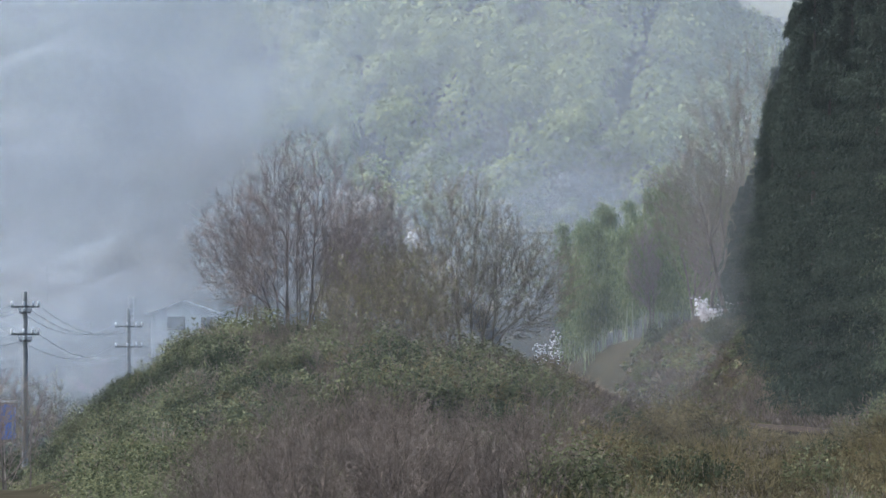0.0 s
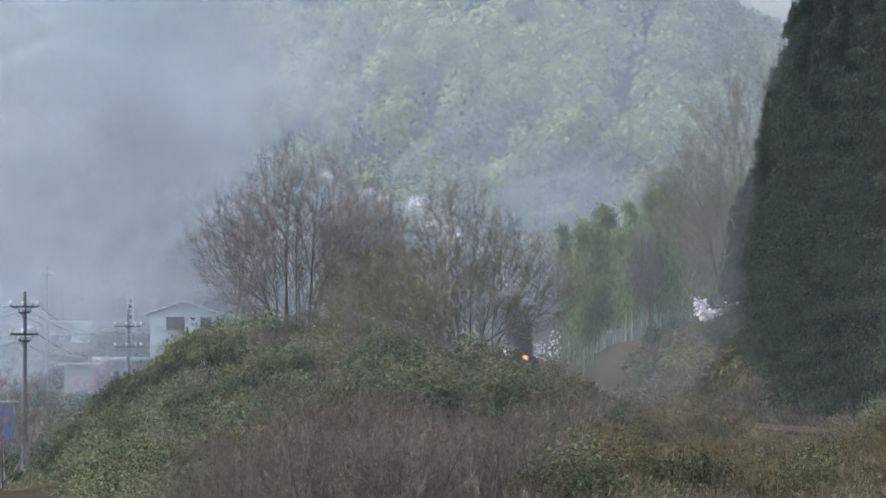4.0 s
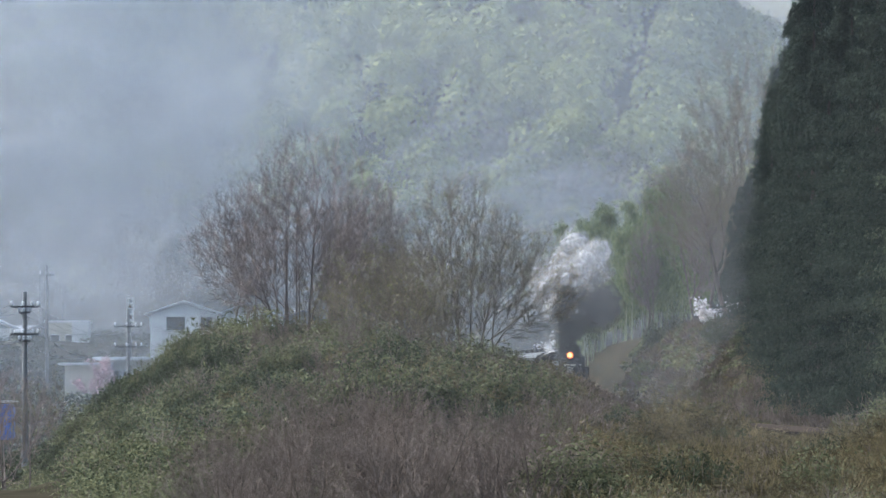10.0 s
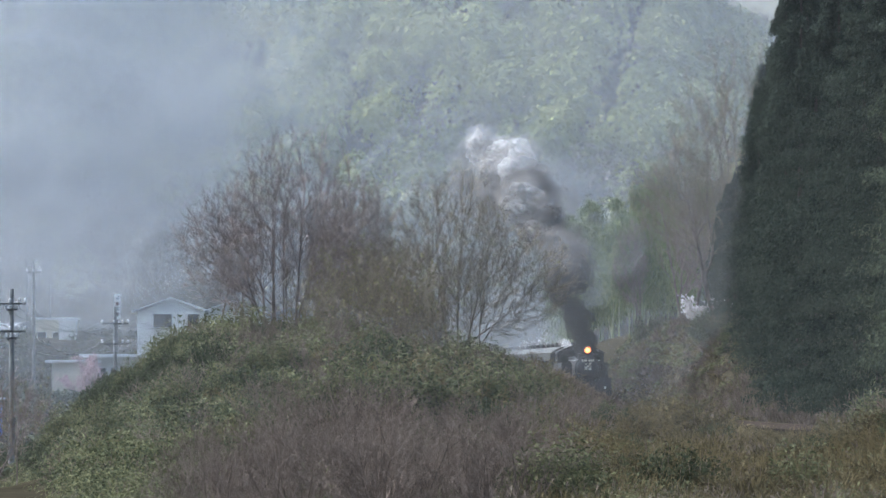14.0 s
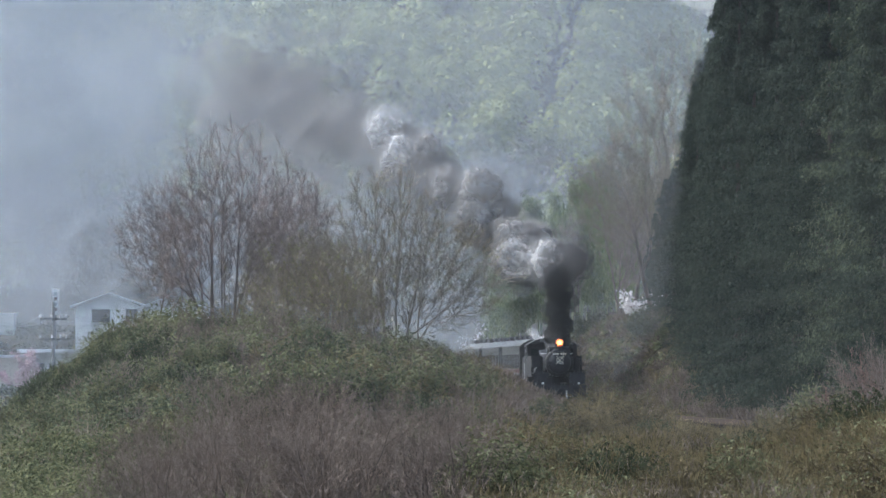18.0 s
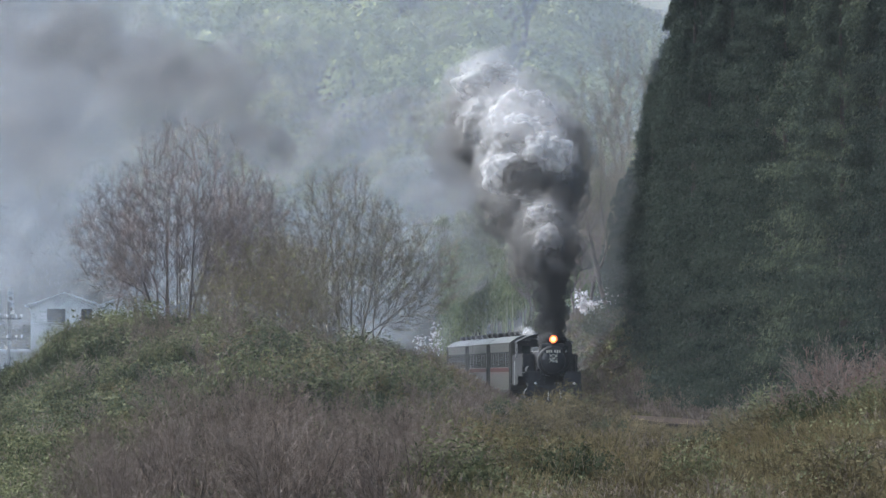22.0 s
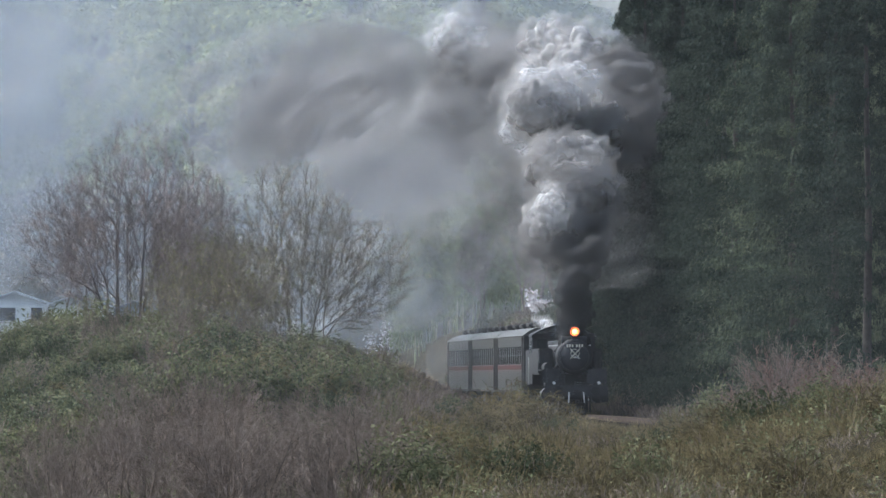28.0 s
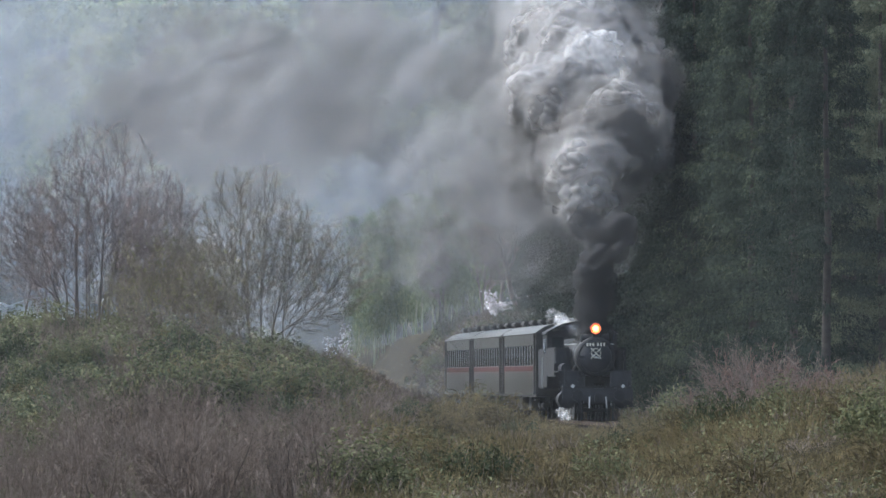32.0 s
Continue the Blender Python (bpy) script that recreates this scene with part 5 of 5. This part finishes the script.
def drift(tb, t, height, tau, climb):
    """Where smoke that left the chimney at tb is at t."""
    p = chimney(tb)
    a = max(0.0, t - tb)
    rise = height * (1 - math.exp(-a / tau)) + climb * a
    steps = max(2, int(a / .25))
    x = 0.0
    for i in range(steps):
        age = a * (i + .5) / steps
        h = height * (1 - math.exp(-age / tau))
        wind = float(np.interp(tb + age if tb > CALM else min(tb + age, 17), WIND_T, WIND_X))
        aloft = -1.25 if tb > CALM else -.3 if 4.5 < tb < 9 else min(wind, -2.3)
        old = min(1, max(0, (age - (3.4 if tb > 24 else 2.2)) / 1.6))
        x += (wind * (1 - old) * min(1, h / 4) + aloft * old) * a / steps
    return p + np.array([x, -.3 * a, rise])


PUFFS, STREAM = [], []


def build_smoke():
    rng = np.random.default_rng(71)

    def puff(meshes, r, squash=1.0):
        ob = under("puff", meshes[rng.integers(len(meshes))], PLUME)
        ob.scale = (r * rng.uniform(.85, 1.2), r * rng.uniform(.85, 1.2), r * squash * rng.uniform(.85, 1.1))
        return ob

    # one burst of dense puffs for every few beats of the engine
    tb = -5.0
    while tb < 31.6:
        height, tau = by_birth(tb, 8, 6.3, 8.5, 12, 12.5) * rng.uniform(.92, 1.08), by_birth(tb, 1.8, 1.5, 1.8, 1.5, 1.6)
        climb, big = by_birth(tb, 1.0, .3, 1.4, .1, .1), by_birth(tb, .6, .95, .92, 1.25, 1.32) * rng.uniform(.85, 1.15)
        last = by_birth(tb, 6.0, 3.0, 3.2, 5.2, 5.0)
        for i in range(round(by_birth(tb, 2, 7, 9, 7, 7))):
            off = rng.normal(size=3) * np.array([1.0, .9, .7])
            # sunlit upper left and shaded underside painted in: pale tones above, sooty below
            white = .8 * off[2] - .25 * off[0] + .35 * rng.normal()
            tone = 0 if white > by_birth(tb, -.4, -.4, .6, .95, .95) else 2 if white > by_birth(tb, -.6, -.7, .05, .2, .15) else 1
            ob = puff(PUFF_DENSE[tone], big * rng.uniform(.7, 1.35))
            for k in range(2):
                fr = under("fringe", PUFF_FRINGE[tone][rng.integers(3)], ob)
                fr.rotation_euler, q = rng.uniform(0, 6, 3), 1 + .2 * k
                fr.scale = (q, q, q)
            birth = tb + rng.uniform(0, .5)
            PUFFS.append((ob, birth, birth + by_birth(tb, .6, .5, .5, .6, .6), birth + last * rng.uniform(.6, 1.15), height + rng.uniform(-.6, .6), tau, climb, off * big * by_birth(tb, 1, 1.5, 1, 1, 1), rng.normal(size=3) * 12))
        tb += rng.uniform(.5, .75)
    # the black stream between the chimney and the billows, beat after beat
    for i in range(42):
        size = (.28, .46, .7)[i % 3]
        ob = puff(PUFF_DARK, size)
        STREAM.append((ob, (i * .382) % 1, rng.normal(size=2) * .36, rng.normal(size=3), size))
    # the windblown band that the plume draws out behind it
    tb = 10.0
    while tb < 19.5:
        for i in range(7):
            PUFFS.append((puff(PUFF_BAND, rng.uniform(.9, 2.0), .85), tb, tb + rng.uniform(1.4, 2.4), tb + rng.uniform(8, 13), by_birth(tb, 8, 6.3, 8.5, 12, 12), 1.8, by_birth(tb, 1, .3, 1.3, .1, .1) * .9, rng.normal(size=3) * np.array([.9, .9, .7]), rng.normal(size=3) * 6))
        tb += .45
    # billows of the calm that have lost their edges and hang together
    tb = CALM + .1
    while tb < 28.0:
        for i in range(6):
            PUFFS.append((puff(PUFF_BAND, rng.uniform(1.1, 2.4), .85), tb, tb + rng.uniform(2.0, 3.8), 99, rng.uniform(10.5, 13), 1.5, .1, rng.normal(size=3) * np.array([1.4, 1.2, .9]), rng.normal(size=3) * 6))
        tb += .5
    # old smoke, spread wide and thin
    for first, end in ((-17.0, -6.0), (10.5, 28.0)):
        tb = first
        while tb < end:
            for i in range(5):
                PUFFS.append((puff(PUFF_THIN, rng.uniform(1.8, 4.3), .8), tb, tb + 3.2, 99, by_birth(tb, 11, 8, 9, 10, 11) * rng.uniform(.6, 1.15), 2.2, by_birth(tb, .3, .3, .7, .05, .05), rng.normal(size=3) * np.array([2.0, 2.2, 1.6]), rng.normal(size=3) * 4))
            tb += .6
    # bluish smoke left hanging low over the line behind the train
    tb = 4.0
    while tb < 22:
        for i in range(2):
            PUFFS.append((puff(PUFF_HAZE, rng.uniform(2.0, 3.4), .9), tb, tb + 5, 99, rng.uniform(.5, 5), 2.5, 0, rng.normal(size=3) * np.array([1.4, 2.0, 1.2]), rng.normal(size=3) * 4))
        tb += .8


build_smoke()
HAZE = []


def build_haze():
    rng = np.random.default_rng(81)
    # big translucent shells added as aerial haze, lifting the darks of hill and village
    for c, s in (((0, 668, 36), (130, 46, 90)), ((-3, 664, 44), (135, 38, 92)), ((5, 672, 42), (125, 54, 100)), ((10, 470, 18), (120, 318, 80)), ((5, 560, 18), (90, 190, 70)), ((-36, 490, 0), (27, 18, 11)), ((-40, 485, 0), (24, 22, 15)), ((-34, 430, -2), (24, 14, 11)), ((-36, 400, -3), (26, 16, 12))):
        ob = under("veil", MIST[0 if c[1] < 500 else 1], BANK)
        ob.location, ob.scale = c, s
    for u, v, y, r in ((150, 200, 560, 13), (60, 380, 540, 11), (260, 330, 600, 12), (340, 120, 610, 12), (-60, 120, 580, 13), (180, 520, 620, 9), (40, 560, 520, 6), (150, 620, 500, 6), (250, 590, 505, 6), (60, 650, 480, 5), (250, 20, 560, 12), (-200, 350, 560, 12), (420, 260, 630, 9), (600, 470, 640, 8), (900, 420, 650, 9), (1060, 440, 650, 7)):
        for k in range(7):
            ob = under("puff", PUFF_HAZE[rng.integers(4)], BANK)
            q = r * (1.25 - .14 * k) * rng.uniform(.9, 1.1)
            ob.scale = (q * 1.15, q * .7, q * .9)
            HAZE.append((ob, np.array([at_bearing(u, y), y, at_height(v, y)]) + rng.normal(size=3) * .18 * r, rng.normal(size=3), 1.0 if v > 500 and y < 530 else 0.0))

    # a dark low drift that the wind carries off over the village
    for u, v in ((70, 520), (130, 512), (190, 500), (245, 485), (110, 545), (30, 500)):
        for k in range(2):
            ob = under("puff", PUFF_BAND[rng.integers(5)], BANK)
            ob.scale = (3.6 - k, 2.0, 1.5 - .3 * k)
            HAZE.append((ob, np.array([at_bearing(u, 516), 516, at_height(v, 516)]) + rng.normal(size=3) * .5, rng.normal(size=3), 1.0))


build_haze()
STEAMS = []


def build_steam():
    rng = np.random.default_rng(91)
    # steam from the safety valves behind the dome, and from the cylinder cocks
    for i in range(9):
        ob = under("puff", PUFF_STEAM[i % 2], STEAM)
        r = rng.uniform(.16, .3)
        ob.scale = (r * 1.3, r * 1.6, r)
        STEAMS.append((ob, np.array([.25 + .08 * i + rng.normal() * .12, -7.3 - .3 * i, 3.65 + .05 * i + rng.normal() * .08]), rng.uniform(0, 6)))
    for i in range(4):
        ob = under("puff", PUFF_STEAM[i % 2], STEAM)
        r = rng.uniform(.14, .26)
        ob.scale = (r, r, r)
        STEAMS.append((ob, np.array([1.1 + .12 * (i % 3), -.9 - .28 * i, .2 + .1 * (i % 3)]), rng.uniform(0, 6)))


build_steam()


# ---- what moves ----
def vehicle_pose(y_front, wheelbase_a, wheelbase_b):
    """The pose of a vehicle whose leading end is at y_front, its axles at the two distances behind it."""
    ya, yb = y_front + wheelbase_a, y_front + wheelbase_b
    a = Vector((float(track_x(ya)), ya, float(rail_z(ya))))
    b = Vector((float(track_x(yb)), yb, float(rail_z(yb))))
    d = (a - b).normalized()
    heading = math.degrees(math.atan2(-d.x, d.y))
    nose = a + d * wheelbase_a
    return pose(nose.x, nose.y, nose.z, math.degrees(math.asin(d.z)), 0, heading)


def motions():
    times = [i * .5 for i in range(65)]
    walk(LOCO, [(t, vehicle_pose(nose_y(t), 4.0, 9.5)) for t in times])
    for i, c in enumerate(COACHES):
        walk(c, [(t, vehicle_pose(nose_y(t) + 12.9 + 20.0 * i, 3.0, 16.5)) for t in times])
    for w, y, r in WHEELS:
        n = 2 if r < .5 else 3
        rows = [(k / FPS, pose(0, y, r, -math.degrees((nose_y(0) - nose_y(k / FPS)) / r) % 360, 0, 0)) for k in range(0, 961, n)]
        walk(w, rows)
    for ob, tb, born, gone, height, tau, climb, s, turn in PUFFS:
        # before it is blown out and once it has thinned away, a puff rests below the track bed
        rows = []
        edges = [t for t in (born - .05, born, gone, gone + .05) if 0 < t < 32 and abs(t * 2 - round(t * 2)) > .06]
        for t in sorted(times + edges):
            a = max(0.0, t - tb)
            if t < born - .01 or t > gone + .01:
                p = chimney(min(max(tb, 0), 32)) + np.array([0, 0, -16.0])
            else:
                p = drift(tb, t, height, tau, climb) + s * (1 - math.exp(-a / 1.5)) * (1 + .08 * a)
            rows.append((t, pose(*p, *(turn * 7 * (1 - math.exp(-a / 7))))))
        walk(ob, rows)
    for ob, phase, side, turn, size in STREAM:
        rows, last = [], None
        for k in range(0, 961, 3):
            t = k / FPS
            c = (t / 1.3 + phase) % 1.0
            base = vehicle_pose(nose_y(t), 4.0, 9.5) @ Vector((0, -1.75, 3.0 - .2 * size))
            h = 4.9 * c
            w = float(np.interp(t + .01, WIND_T, WIND_X)) * .18 * c
            q = (base.x + w * h + side[0] * c * 1.6, base.y + side[1] * c * 1.6 + h * .12, base.z + h)
            rows.append((t, pose(*q, *(turn * 30 * c))))
        walk(ob, rows)
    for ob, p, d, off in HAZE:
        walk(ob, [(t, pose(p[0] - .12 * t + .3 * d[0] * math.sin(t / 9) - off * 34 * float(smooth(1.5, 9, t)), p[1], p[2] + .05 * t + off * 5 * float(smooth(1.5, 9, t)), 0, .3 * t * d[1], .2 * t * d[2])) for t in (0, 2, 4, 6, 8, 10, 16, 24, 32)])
    for ob, p, ph in STEAMS:
        rows = []
        for i in range(65):
            t = i * .5
            q = vehicle_pose(nose_y(t), 4.0, 9.5) @ Vector((p[0] + .08 * math.sin(3 * t + ph), p[1] + .12 * math.sin(2.3 * t + 2 * ph), p[2] + .07 * math.sin(4 * t + ph)))
            rows.append((t, pose(*q, 25 * math.sin(1.3 * t + ph), 25 * math.sin(1.7 * t + ph), 30 * math.sin(t + ph))))
        walk(ob, rows)


motions()
